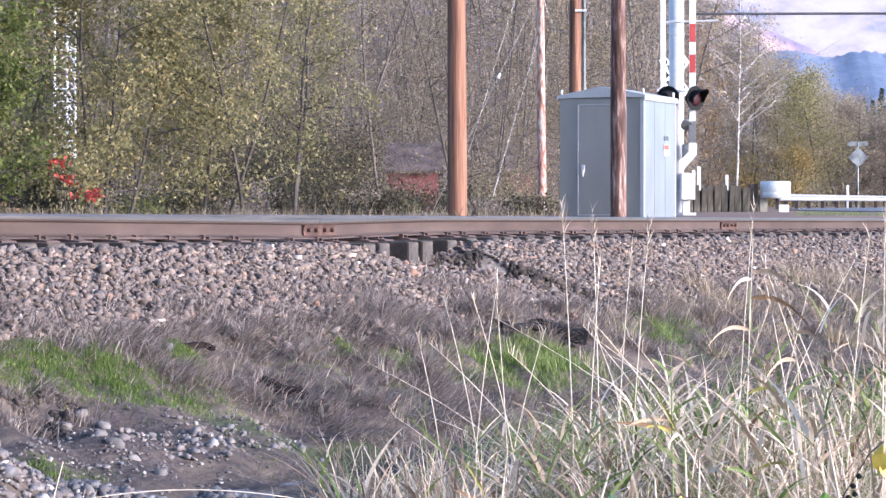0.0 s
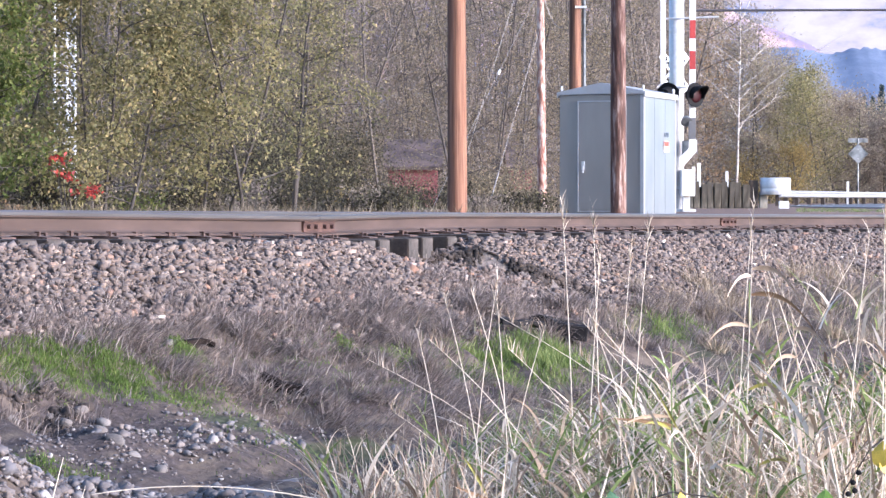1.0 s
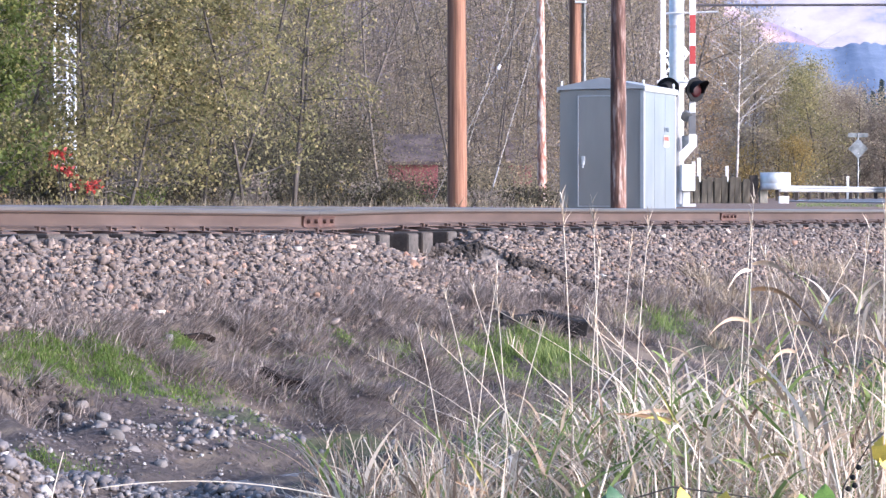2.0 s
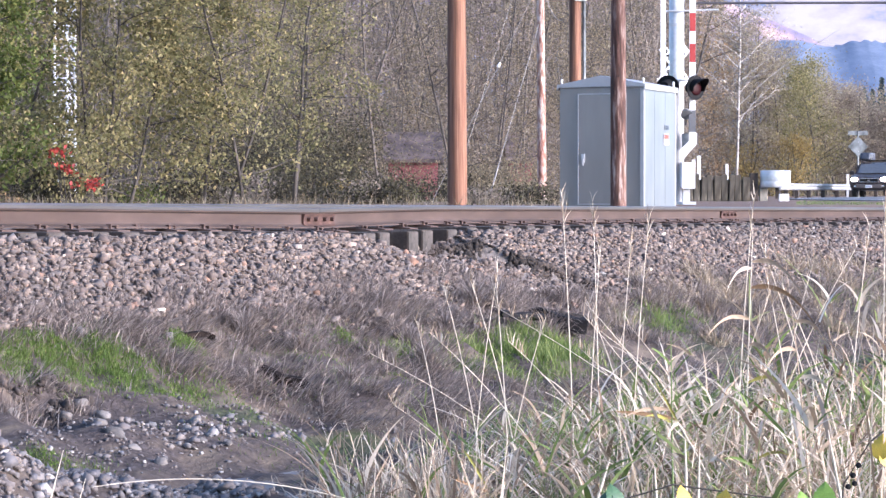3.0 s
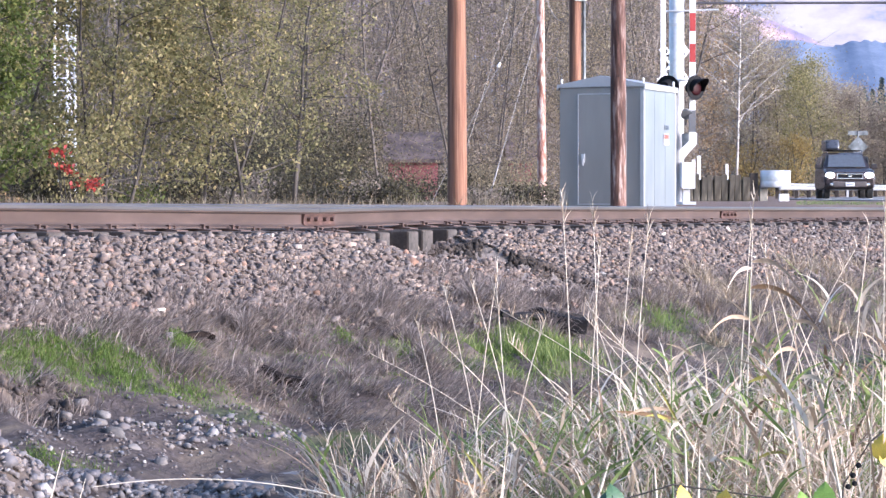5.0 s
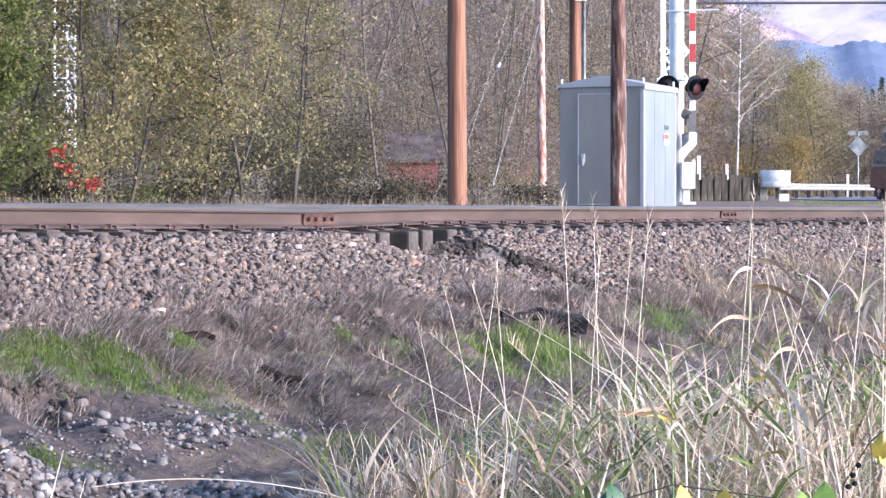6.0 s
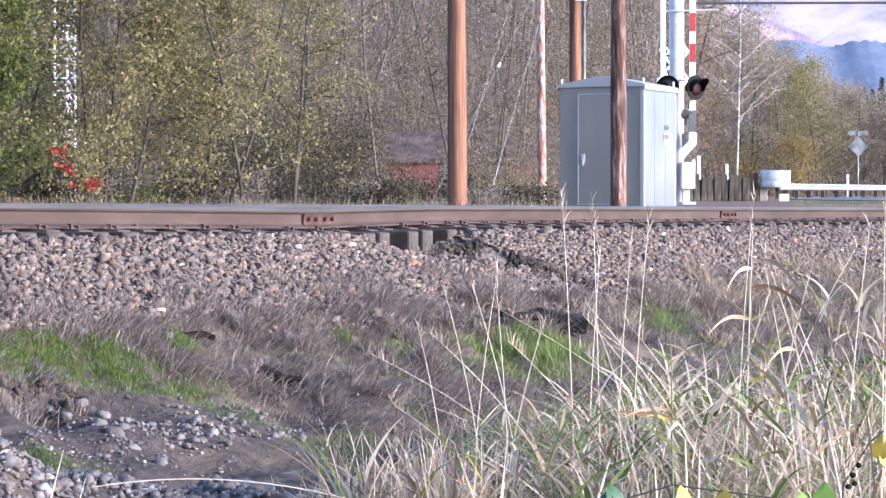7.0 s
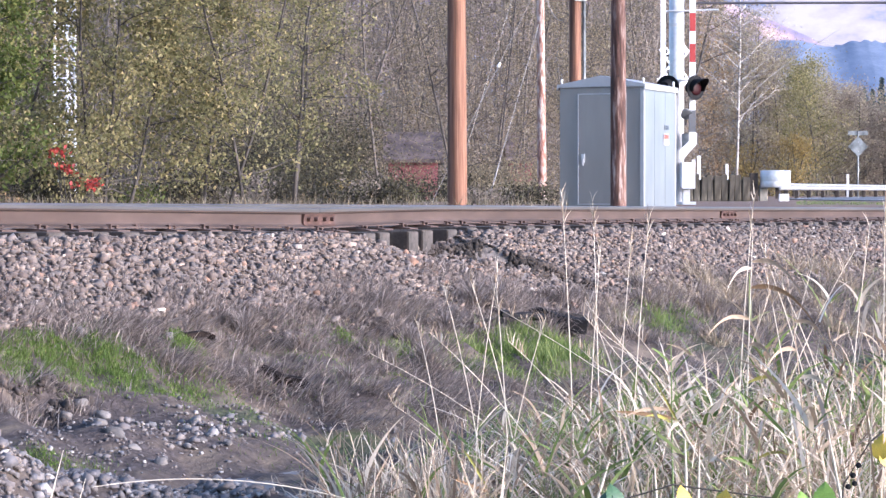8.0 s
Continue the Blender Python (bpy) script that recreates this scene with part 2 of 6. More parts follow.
# ---- mesh helpers ----
def part(name, bm, material, parent=None, label="", m=None, smooth=False):
    me = bpy.data.meshes.new(name)
    bm.to_mesh(me)
    bm.free()
    me.materials.append(material)
    if smooth:
        for p in me.polygons:
            p.use_smooth = True
    ob = new(name, me)
    if parent is not None:
        ob.parent = parent
    if m is not None:
        ob.matrix_basis = m
    return tagged(ob, label)


def thing(name, label, category, m=None, group="", kind=""):
    ob = new(name)
    ob.empty_display_size = 0.2
    if m is not None:
        ob.matrix_basis = m
    return tagged(ob, label, category, group, kind)


def add_box(bm, x0, x1, y0, y1, z0, z1, bev=0.0, m=None):
    made = bmesh.ops.create_cube(bm, size=1, matrix=Matrix.Translation(((x0 + x1) / 2, (y0 + y1) / 2, (z0 + z1) / 2)) @ Matrix.Diagonal((x1 - x0, y1 - y0, z1 - z0, 1)))
    vs = made["verts"]
    if bev:
        es = list({e for v in vs for e in v.link_edges})
        r = bmesh.ops.bevel(bm, geom=es, offset=bev, segments=2, affect="EDGES", profile=0.7)
        vs = list({v for f in r["faces"] for v in f.verts} | {v for v in vs if v.is_valid})
    if m is not None:
        bmesh.ops.transform(bm, matrix=m, verts=[v for v in vs if v.is_valid])
    return bm


def boxm(x0, x1, y0, y1, z0, z1, bev=0.0, m=None):
    return add_box(bmesh.new(), x0, x1, y0, y1, z0, z1, bev, m)


def add_tube(bm, path, radii, sides=8, caps=True):
    """A round bar along a path of points, with a radius at each."""
    rings = []
    pts = [Vector(p) for p in path]
    for i, p in enumerate(pts):
        d = (pts[min(i + 1, len(pts) - 1)] - pts[max(i - 1, 0)]).normalized()
        a = d.cross(Vector((0, 0, 1)) if abs(d.z) < 0.9 else Vector((1, 0, 0))).normalized()
        b = d.cross(a)
        r = radii[i] if isinstance(radii, (list, tuple)) else radii
        rings.append([bm.verts.new(p + (a * math.cos(2 * math.pi * k / sides) + b * math.sin(2 * math.pi * k / sides)) * r) for k in range(sides)])
    for u, v in zip(rings, rings[1:]):
        for k in range(sides):
            bm.faces.new((u[k], u[(k + 1) % sides], v[(k + 1) % sides], v[k]))
    if caps:
        bm.faces.new(rings[0][::-1])
        bm.faces.new(rings[-1])
    return bm


def tube(path, radii, sides=8):
    bm = add_tube(bmesh.new(), path, radii, sides)
    bmesh.ops.recalc_face_normals(bm, faces=bm.faces)
    return bm


def extrude_profile(profile, x_stations, drop=None):
    """A closed profile of (y, z) swept along x, lowered by drop(x)."""
    bm = bmesh.new()
    rings = [[bm.verts.new((x, y, z - (drop(x) if drop else 0))) for y, z in profile] for x in x_stations]
    n = len(profile)
    for u, v in zip(rings, rings[1:]):
        for k in range(n):
            bm.faces.new((u[k], u[(k + 1) % n], v[(k + 1) % n], v[k]))
    bm.faces.new(rings[0][::-1])
    bm.faces.new(rings[-1])
    bmesh.ops.recalc_face_normals(bm, faces=bm.faces)
    return bm


def mass(name, base_v, base_f, mats, material, label, category, kind="stuff", smooth=False, parent=None, m=None):
    """Many copies of a small shape in one mesh. mats: an array of 3 x 4 matrices."""
    base_v = np.asarray(base_v, float)
    k, cnt = len(base_v), len(mats)
    v = (np.einsum("nij,vj->nvi", mats[:, :, :3], base_v) + mats[:, None, :, 3]).reshape(-1, 3)
    return raw_mesh(name, v, base_f, k, cnt, material, label, category, kind, smooth, parent, m)


def raw_mesh(name, v, base_f, k, cnt, material, label, category, kind="stuff", smooth=False, parent=None, m=None):
    f = (np.asarray(base_f)[None] + (np.arange(cnt) * k)[:, None, None]).reshape(-1, len(base_f[0]))
    me = bpy.data.meshes.new(name)
    me.vertices.add(len(v))
    me.vertices.foreach_set("co", np.asarray(v, np.float32).ravel())
    me.loops.add(f.size)
    me.loops.foreach_set("vertex_index", f.astype(np.int32).ravel())
    me.polygons.add(len(f))
    me.polygons.foreach_set("loop_start", np.arange(0, f.size, f.shape[1], dtype=np.int32))
    if smooth:
        me.polygons.foreach_set("use_smooth", np.ones(len(f), dtype=bool))
    me.update(calc_edges=True)
    me.materials.append(material)
    ob = new(name, me)
    if parent is not None:
        ob.parent = parent
    if m is not None:
        ob.matrix_basis = m
    return tagged(ob, label, category, "", kind)


def spins(rng, cnt):
    """Random rotations."""
    q = rng.normal(size=(cnt, 4))
    q /= np.linalg.norm(q, axis=1)[:, None]
    w, x, y, z = q.T
    return np.stack([np.stack([1 - 2 * (y * y + z * z), 2 * (x * y - z * w), 2 * (x * z + y * w)], -1),
                     np.stack([2 * (x * y + z * w), 1 - 2 * (x * x + z * z), 2 * (y * z - x * w)], -1),
                     np.stack([2 * (x * z - y * w), 2 * (y * z + x * w), 1 - 2 * (x * x + y * y)], -1)], 1)


def lying(rng, cnt, tip=0.4):
    """Rotations of stones that came to rest: any heading, tipped a little."""
    a, t, h = rng.uniform(0, 2 * np.pi, cnt), np.abs(rng.normal(0, tip, cnt)), rng.uniform(0, 2 * np.pi, cnt)
    o = np.zeros(cnt)
    ca, sa, ct, st, ch, sh = np.cos(a), np.sin(a), np.cos(t), np.sin(t), np.cos(h), np.sin(h)
    rz = np.stack([np.stack([ca, -sa, o], -1), np.stack([sa, ca, o], -1), np.stack([o, o, o + 1], -1)], 1)
    rx = np.stack([np.stack([o + 1, o, o], -1), np.stack([o, ct, -st], -1), np.stack([o, st, ct], -1)], 1)
    rh = np.stack([np.stack([ch, -sh, o], -1), np.stack([sh, ch, o], -1), np.stack([o, o, o + 1], -1)], 1)
    return rz @ rx @ rh


def placed(rot, scale, pos):
    return np.concatenate([rot * np.asarray(scale)[:, None, :], np.asarray(pos)[:, :, None]], 2)


LEAF_V = [(-0.5, 0, 0), (-0.1, -0.3, 0.06), (0.5, 0, -0.05), (-0.1, 0.3, 0.06)]
LEAF_F = [(0, 1, 2), (0, 2, 3)]
FAR_LEAF_V, FAR_LEAF_F = [(-0.5, -0.28, 0), (0.55, 0.0, 0.05), (-0.3, 0.34, 0)], [(0, 1, 2)]
_bm = bmesh.new()
bmesh.ops.create_icosphere(_bm, subdivisions=1, radius=0.5)
_bm.verts.ensure_lookup_table()
ROCK_V = np.array([v.co[:] for v in _bm.verts])
ROCK_F = [tuple(v.index for v in f.verts) for f in _bm.faces]
_bm.free()


def blades(rng, roots, length, width, lean, curl, segs=4, lean_dir=None):
    """Curved grass blades as vertex rows: roots n x 3; the rest arrays of n."""
    n = len(roots)
    az = rng.uniform(0, 2 * np.pi, n) if lean_dir is None else lean_dir
    d = np.stack([np.cos(az), np.sin(az), np.zeros(n)], -1)
    side_az = az + np.pi / 2 + rng.normal(0, 0.9, n)
    side = np.stack([np.cos(side_az), np.sin(side_az), np.zeros(n)], -1)
    p = roots.copy()
    rows = []
    for i in range(segs + 1):
        t = i / segs
        w = width * (1 - t ** 1.6) * 0.5 + 0.0004
        rows.append(p - side * w[:, None])
        rows.append(p + side * w[:, None])
        a = lean + curl * t
        p = p + (d * np.sin(a)[:, None] + np.array([0, 0, 1.0]) * np.cos(a)[:, None]) * (length / segs)[:, None]
    v = np.stack(rows, 1).reshape(-1, 3)
    f = [(2 * i, 2 * i + 1, 2 * i + 3, 2 * i + 2) for i in range(segs)]
    return v, f, 2 * (segs + 1), n

# ---- ground: one sheet out to the horizon ----
def smooth01(x):
    x = np.clip(x, 0, 1)
    return x * x * (3 - 2 * x)


PROFILE_N = [-2.6, 0.50, 0.8, 1.5, 2.2, 2.7, 3.3, 3.8, 4.6, 6.0, 12.0, 60.0, 400.0]
PROFILE_Z = [-0.25, -0.200, -0.210, -0.55, -0.88, -1.06, -1.22, -1.36, -1.30, -1.15, -1.1, -1.1, -0.8]


def wavy(s, n, f, k):
    return np.sin(s * f + 1.3 * k) * np.cos(n * f * 1.23 + 2.1 * k) * 0.6 + np.sin((s + n) * f * 1.71 + k) * 0.4


def scarp_s(n):
    """Where the scarp runs down the ballast slope."""
    return -1.45 + 0.75 * np.clip((n - 0.5) / 1.1, 0, 1.3) + 0.07 * np.sin(n * 9)


def turf_edge(s):
    """Where the turf breaks off above the eroded earth."""
    return 2.24 + 0.06 * np.sin(s * 7.0) + 0.03 * np.sin(s * 19.0) + 0.12 * np.clip(s + 11.5, 0, 2)


def ground_z(s, n):
    """Height of the ground in the track frame; n is the distance from the near rail towards the camera's side."""
    s, n = np.asarray(s, float), np.asarray(n, float)
    z = np.interp(n, PROFILE_N, PROFILE_Z)
    y = 26.6 + s * AY - n * AX
    far = 0.06 + np.maximum(0, y - 48) * 0.0068
    z = np.where(n < -2.6, z + (far - z) * smooth01((-2.6 - n) / 1.8), z)
    # beyond the crossing the near side rises to the road's level too
    z = np.where(n >= -2.6, z + (far - z) * smooth01((s - 24) / 10), z)
    bank = smooth01((n - 1.5) / 0.8) * smooth01((9 - n) / 3)
    z = z + bank * (0.06 * wavy(s, n, 1.9, 1) + 0.05 * wavy(s, n, 4.7, 2) + 0.022 * wavy(s, n, 11.0, 3))
    # washed-out hollow at the tie ends and the gully below it
    hollow = smooth01((s + 4.0) / 1.6) * smooth01((-0.9 - s) / 0.5) * smooth01((n - 0.15) / 0.2) * smooth01((1.3 - n) / 0.5)
    z = z - 0.115 * hollow
    # the slope has slumped up to a small raw scarp
    edge = scarp_s(n)
    slump = smooth01((edge - s) / 0.07) * smooth01((s - edge + 2.6) / 2.2) * smooth01((n - 0.4) / 0.2) * smooth01((1.95 - n) / 0.3)
    z = z - (0.11 + 0.025 * np.sin(n * 23)) * slump
    # the turf breaks off in a low step
    z = z - 0.10 * smooth01((n - turf_edge(s)) / 0.07) * smooth01((3.1 - n) / 0.6) * smooth01((-10.75 - s) / 0.4)
    # gravel berm at the ditch's near side
    z = z + np.clip((-13.9 - s) * 0.22, 0, 0.48) * np.exp(-((n - 4.8) / 0.6) ** 2)
    return z


def build_ground():
    ss = np.concatenate([[-3000, -1200, -500, -200, -100, -60, -40, -30, -24, -20], np.arange(-18, -2.6, 0.14), np.arange(-2.6, 0.2, 0.045), np.arange(0.2, 26, 0.14), np.arange(26, 60, 1.5), [62, 75, 100, 140, 200, 300, 500, 900, 1600, 3500]])
    nn = np.concatenate([[-3500, -1500, -700, -350, -200, -140, -100, -80, -65, -50, -40, -30, -24, -18, -14, -11, -9, -7, -6, -5], np.arange(-4.6, -0.2, 0.4), np.arange(-0.2, 9, 0.1), [9.3, 10, 11, 12, 14, 18, 24, 40, 80, 200, 600, 2500]])
    S, N = np.meshgrid(ss, nn, indexing="ij")
    Z = ground_z(S, N)
    v = np.stack([S, -N, Z], -1).reshape(-1, 3)
    a, b = len(ss), len(nn)
    i = (np.arange(a - 1)[:, None] * b + np.arange(b - 1)[None]).ravel()
    f = np.stack([i, i + 1, i + 1 + b, i + b], -1)[:, ::-1]
    me = bpy.data.meshes.new("ground")
    me.from_pydata(v.tolist(), [], f.tolist())
    for p in me.polygons:
        p.use_smooth = True
    me.materials.append(M_GROUND)
    ob = new("ground", me)
    ob.matrix_basis = TRACK
    tagged(ob, "sloping bank of earth, gravel and thatch beside the track", "ground", "", "structure")
    me.update()
    return ob


build_ground()


def world_z(x, y):
    """Height of the ground at a place of the world."""
    s = x * AX + (y - 26.6) * AY
    n = x * AY - (y - 26.6) * AX
    return 1.7 + float(ground_z(s, n))


# ---- road beyond the track ----
def lane_x(y):
    """The lane along which the car comes, at a distance y."""
    e = max(0.0, y - 100)
    near = max(0.0, 97 - y)
    near = 0.0075 * near ** 2 if near < 12 else 1.08 + 0.18 * (near - 12)
    return near + 14.2 + 0.035 * (y - 88) + (0.0036 * e ** 2 if e < 39 else 5.476 + 0.281 * (e - 39))


def road_x(y):
    """The road's middle."""
    return lane_x(y) + 1.8


def build_road():
    bm = bmesh.new()
    rows = []
    for y in range(44, 420, 4):
        x = road_x(y)
        z = 1.7 + 0.06 + max(0, y - 48) * 0.0068 + 0.03
        half = 3.7
        rows.append([bm.verts.new((x + o, y, z + h)) for o, h in ((-half, -0.12), (-half, 0), (0, 0.05), (half, 0), (half, -0.12))])
    for u, v in zip(rows, rows[1:]):
        for k in range(4):
            bm.faces.new((u[k], u[k + 1], v[k + 1], v[k]))
    bmesh.ops.recalc_face_normals(bm, faces=bm.faces)
    tagged(part("road", bm, M_ASPH), "grey asphalt road curving towards the crossing", "road", "", "structure")
    for side in (-3.3, 3.3):
        bm = bmesh.new()
        prev = None
        for y in range(62, 300, 4):
            x = road_x(y) + side
            z = 1.7 + 0.06 + max(0, y - 48) * 0.0068 + 0.04
            cur = (bm.verts.new((x - 0.06, y, z)), bm.verts.new((x + 0.06, y, z)))
            if prev:
                bm.faces.new((prev[0], prev[1], cur[1], cur[0]))
            prev = cur
        tagged(part("road_line", bm, M_WHITE), "white painted edge line on asphalt", "road marking", "", "structure")


build_road()

# ---- track ----
RAIL = [(-0.07, 0.0), (0.07, 0.0), (0.07, 0.012), (0.02, 0.030), (0.009, 0.045), (0.009, 0.115), (0.034, 0.128), (0.037, 0.160),
        (0.030, 0.160), (-0.030, 0.160), (-0.037, 0.160), (-0.034, 0.128), (-0.009, 0.115), (-0.009, 0.045), (-0.02, 0.030), (-0.07, 0.012)]
BASE_Z = -0.112
GAUGE = 1.51


def sag(s):
    """The near rail hangs low at the washed-out joint."""
    if s < -2.8:
        return 0.03 * max(0.0, (s + 8.0) / 5.2)
    return 0.03 * max(0.0, 1 - (s + 2.8) / 2.9) ** 1.4


def rail_length(track, s0, s1, off, low):
    st = list(np.arange(s0, s1, 0.5)) + [s1]
    def drop(x):
        return (sag(x) if low else -0.012) - BASE_Z
    prof = [(y + off, z) for y, z in RAIL]
    rail = part("rail", extrude_profile(prof, st, drop), M_RUST, track, "rust-brown steel rail")
    bm = extrude_profile([(-0.040 + off, 0.140), (-0.036 + off, 0.136), (0.036 + off, 0.136), (0.040 + off, 0.140), (0.039 + off, 0.162), (0.029 + off, 0.1705), (-0.029 + off, 0.1705), (-0.039 + off, 0.162)], st, drop)
    part("rail_head", bm, M_HEAD, rail, "grey worn rail head")
    return rail


def build_track():
    track = thing("railroad_track", "rust-brown bolted railroad track on wooden ties in ballast", "railroad track", TRACK)
    joints = [-26.58, -14.69, -2.80, 9.09, 20.98, 32.87, 44.76, 56.65]
    for a, b in zip(joints, joints[1:]):
        rail_length(track, a + 0.004, b - 0.004, 0.0, True)
        rail_length(track, a + 5.9, b + 5.9 - 0.008, GAUGE, False)
    # joint bars with bolts
    for s in joints[1:-1]:
        bm = extrude_profile([(-0.062, 0.018), (-0.036, 0.030), (-0.030, 0.060), (-0.033, 0.095), (-0.045, 0.118), (-0.012, 0.122), (-0.011, 0.03)], [s - 0.305, s + 0.305], lambda x: sag(x) - BASE_Z)
        bar = part("joint_bar", bm, M_JOINT, track, "reddish rusty bolted joint bar")
        for k in (-0.23, -0.085, 0.085, 0.23):
            bm = bmesh.new()
            bmesh.ops.create_cone(bm, segments=6, radius1=0.02, radius2=0.017, depth=0.028, cap_ends=True, matrix=pose(s + k, -0.05, 0.078 + BASE_Z - sag(s), 90))
            part("bolt", bm, M_JOINT, bar)
    # ties, each with its plate and spikes under the near rail
    rng = random.Random(4)
    tie_bm = boxm(-0.115, 0.115, -0.56, 2.07, -0.19, 0.0, 0.012)
    plate_bm = extrude_profile([(-0.19, 0.0), (0.19, 0.0), (0.19, 0.010), (0.08, 0.022), (-0.08, 0.022), (-0.19, 0.010)], [-0.09, 0.09])
    spike_bm = bmesh.new()
    add_box(spike_bm, -0.009, 0.009, -0.009, 0.009, -0.02, 0.02)
    add_box(spike_bm, -0.016, 0.016, -0.013, 0.026, 0.016, 0.028, 0.004)
    first = None
    s = -24.0
    while s < 54:
        low = sag(s)
        gap = 0.495 + rng.uniform(-0.04, 0.04)
        z = BASE_Z - 0.024 - low - (0.012 if -4.2 < s < -1 else 0)
        if first is None:
            tie = part("tie", tie_bm, M_TIE, track)
            end = part("tie_end", boxm(-0.108, 0.108, -0.566, -0.558, -0.182, -0.01, 0.002), M_TIE_END, tie, "grey split end grain")
            plate = part("tie_plate", plate_bm, M_PLATE, tie, "rusty steel tie plate")
            spike = part("spike", spike_bm, M_PLATE, tie, "rusty track spike")
            first = (tie, end, plate, spike)
            tie.matrix_basis = pose(s, rng.uniform(-0.05, 0.05), z, 0, 0, rng.uniform(-1.5, 1.5))
            plate.matrix_basis = pose(0, 0, 0)
            spike.matrix_basis = pose(0.05, -0.095, 0.016)
            tops = tie
        else:
            tops = first[0].copy()
            scene.collection.objects.link(tops)
            tops.matrix_basis = pose(s, rng.uniform(-0.05, 0.05), z, 0, 0, rng.uniform(-1.5, 1.5))
            for o in first[1:]:
                c = o.copy()
                scene.collection.objects.link(c)
                c.parent = tops
        for k in (-0.05,):
            c = first[3].copy()
            scene.collection.objects.link(c)
            c.parent = tops
            c.matrix_basis = pose(k, -0.10, 0.016 + rng.uniform(0, 0.015), 0, 0, rng.uniform(-15, 15))
        s += gap
    return track


TRACK_OB = build_track()

# ---- things beside the crossing ----
def build_cabinet():
    w, l, h = 1.66, 1.92, 2.27
    base = thing("signal_cabinet", "grey sheet-metal signal equipment cabinet with a low gable roof", "cabinet",
                 Matrix.Translation((3.73, 52.6, 1.7 + 0.06)) @ pose(0, 0, 0, 0, 0, 67.3))
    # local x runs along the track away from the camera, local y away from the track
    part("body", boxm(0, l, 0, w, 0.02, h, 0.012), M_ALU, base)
    part("plinth", boxm(-0.02, l + 0.02, -0.02, w + 0.02, -0.15, 0.02, 0.01), M_CONC, base, "concrete plinth")
    bm = bmesh.new()
    o = 0.045
    prof = [(-o, h - 0.05), (-o, h + 0.05), (w / 2, h + 0.22), (w + o, h + 0.05), (w + o, h - 0.05), (w, h + 0.0), (w / 2, h + 0.01), (0, h + 0.0)]
    bm = extrude_profile(prof, [-o, l + o])
    roof = part("roof", bm, M_ALU2, base, "pale metal gable roof")
    for x, y in ((0.06, 0.02), (0.06, w - 0.02), (l - 0.06, 0.02), (l - 0.06, w - 0.02)):
        bm = bmesh.new()
        bmesh.ops.create_cone(bm, segments=14, radius1=0.05, radius2=0.05, depth=0.016, cap_ends=True, matrix=pose(x, y, h + 0.12, 90, 0, 0))
        add_box(bm, x - 0.035, x + 0.035, y - 0.008, y + 0.008, h + 0.03, h + 0.12)
        part("lifting_eye", bm, M_GALV, roof)
    # front door, hinged on the track's side
    d0, d1 = 0.36, 1.27
    door = part("door", boxm(-0.022, 0.004, d0, d1, 0.10, 2.13, 0.006), M_ALU, base)
    for y0, y1, z0, z1 in ((d0 - 0.025, d0 - 0.004, 0.08, 2.15), (d1 + 0.004, d1 + 0.025, 0.08, 2.15), (d0 - 0.025, d1 + 0.025, 2.134, 2.155), (d0 - 0.025, d1 + 0.025, 0.07, 0.092)):
        part("door_trim", boxm(-0.03, 0.002, y0, y1, z0, z1, 0.003), M_ALU2, door, "pale door trim")
    bm = boxm(-0.045, -0.02, d1 - 0.12, d1 - 0.06, 0.86, 1.02, 0.006)
    add_box(bm, -0.075, -0.045, d1 - 0.105, d1 - 0.08, 0.80, 0.93, 0.006)
    part("handle", bm, M_GALV, door, "steel door handle")
    for z in (0.3, 1.1, 1.9):
        part("hinge", tube([(-0.034, d0 - 0.016, z), (-0.034, d0 - 0.016, z + 0.12)], 0.012, 8), M_GALV, door)
    # overlay on the track's side: the sky's bluish reflection is put into its colour
    part("sky_tinted_side", boxm(0.06, l - 0.05, -0.005, 0.001, 0.03, h - 0.05, 0.001), M_SKY_SIDE, base, "aluminium side sheet with bluish sky reflection in its colour")
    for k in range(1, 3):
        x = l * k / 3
        part("panel_seam", boxm(x - 0.009, x + 0.009, -0.009, 0.002, 0.04, h - 0.05, 0.002), M_SKY_SIDE, base)
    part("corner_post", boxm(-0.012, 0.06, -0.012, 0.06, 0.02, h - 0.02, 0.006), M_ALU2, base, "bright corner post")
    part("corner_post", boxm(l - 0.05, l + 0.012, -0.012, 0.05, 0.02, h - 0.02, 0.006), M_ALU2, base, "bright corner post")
    # warning label and number plate (bars only)
    lab = part("warning_label", boxm(1.16, 1.44, -0.022, -0.016, 1.21, 1.42), M_WHITE, base, "white warning label with a red head")
    part("label_band", boxm(1.17, 1.43, -0.025, -0.0205, 1.32, 1.41), plain("label_red", (0.5, 0.06, 0.04)), lab)
    for z in (1.285, 1.245):
        part("label_bar", boxm(1.19, 1.41, -0.025, -0.0205, z, z + 0.018), plain("label_pink", (0.62, 0.42, 0.38)), lab)
    for k in range(3):
        part("marking_bar", boxm(1.20 + 0.09 * k, 1.26 + 0.09 * k, -0.022, -0.0155, 1.50, 1.58), plain("marking_grey", (0.08, 0.10, 0.13)), base)
    return base


build_cabinet()


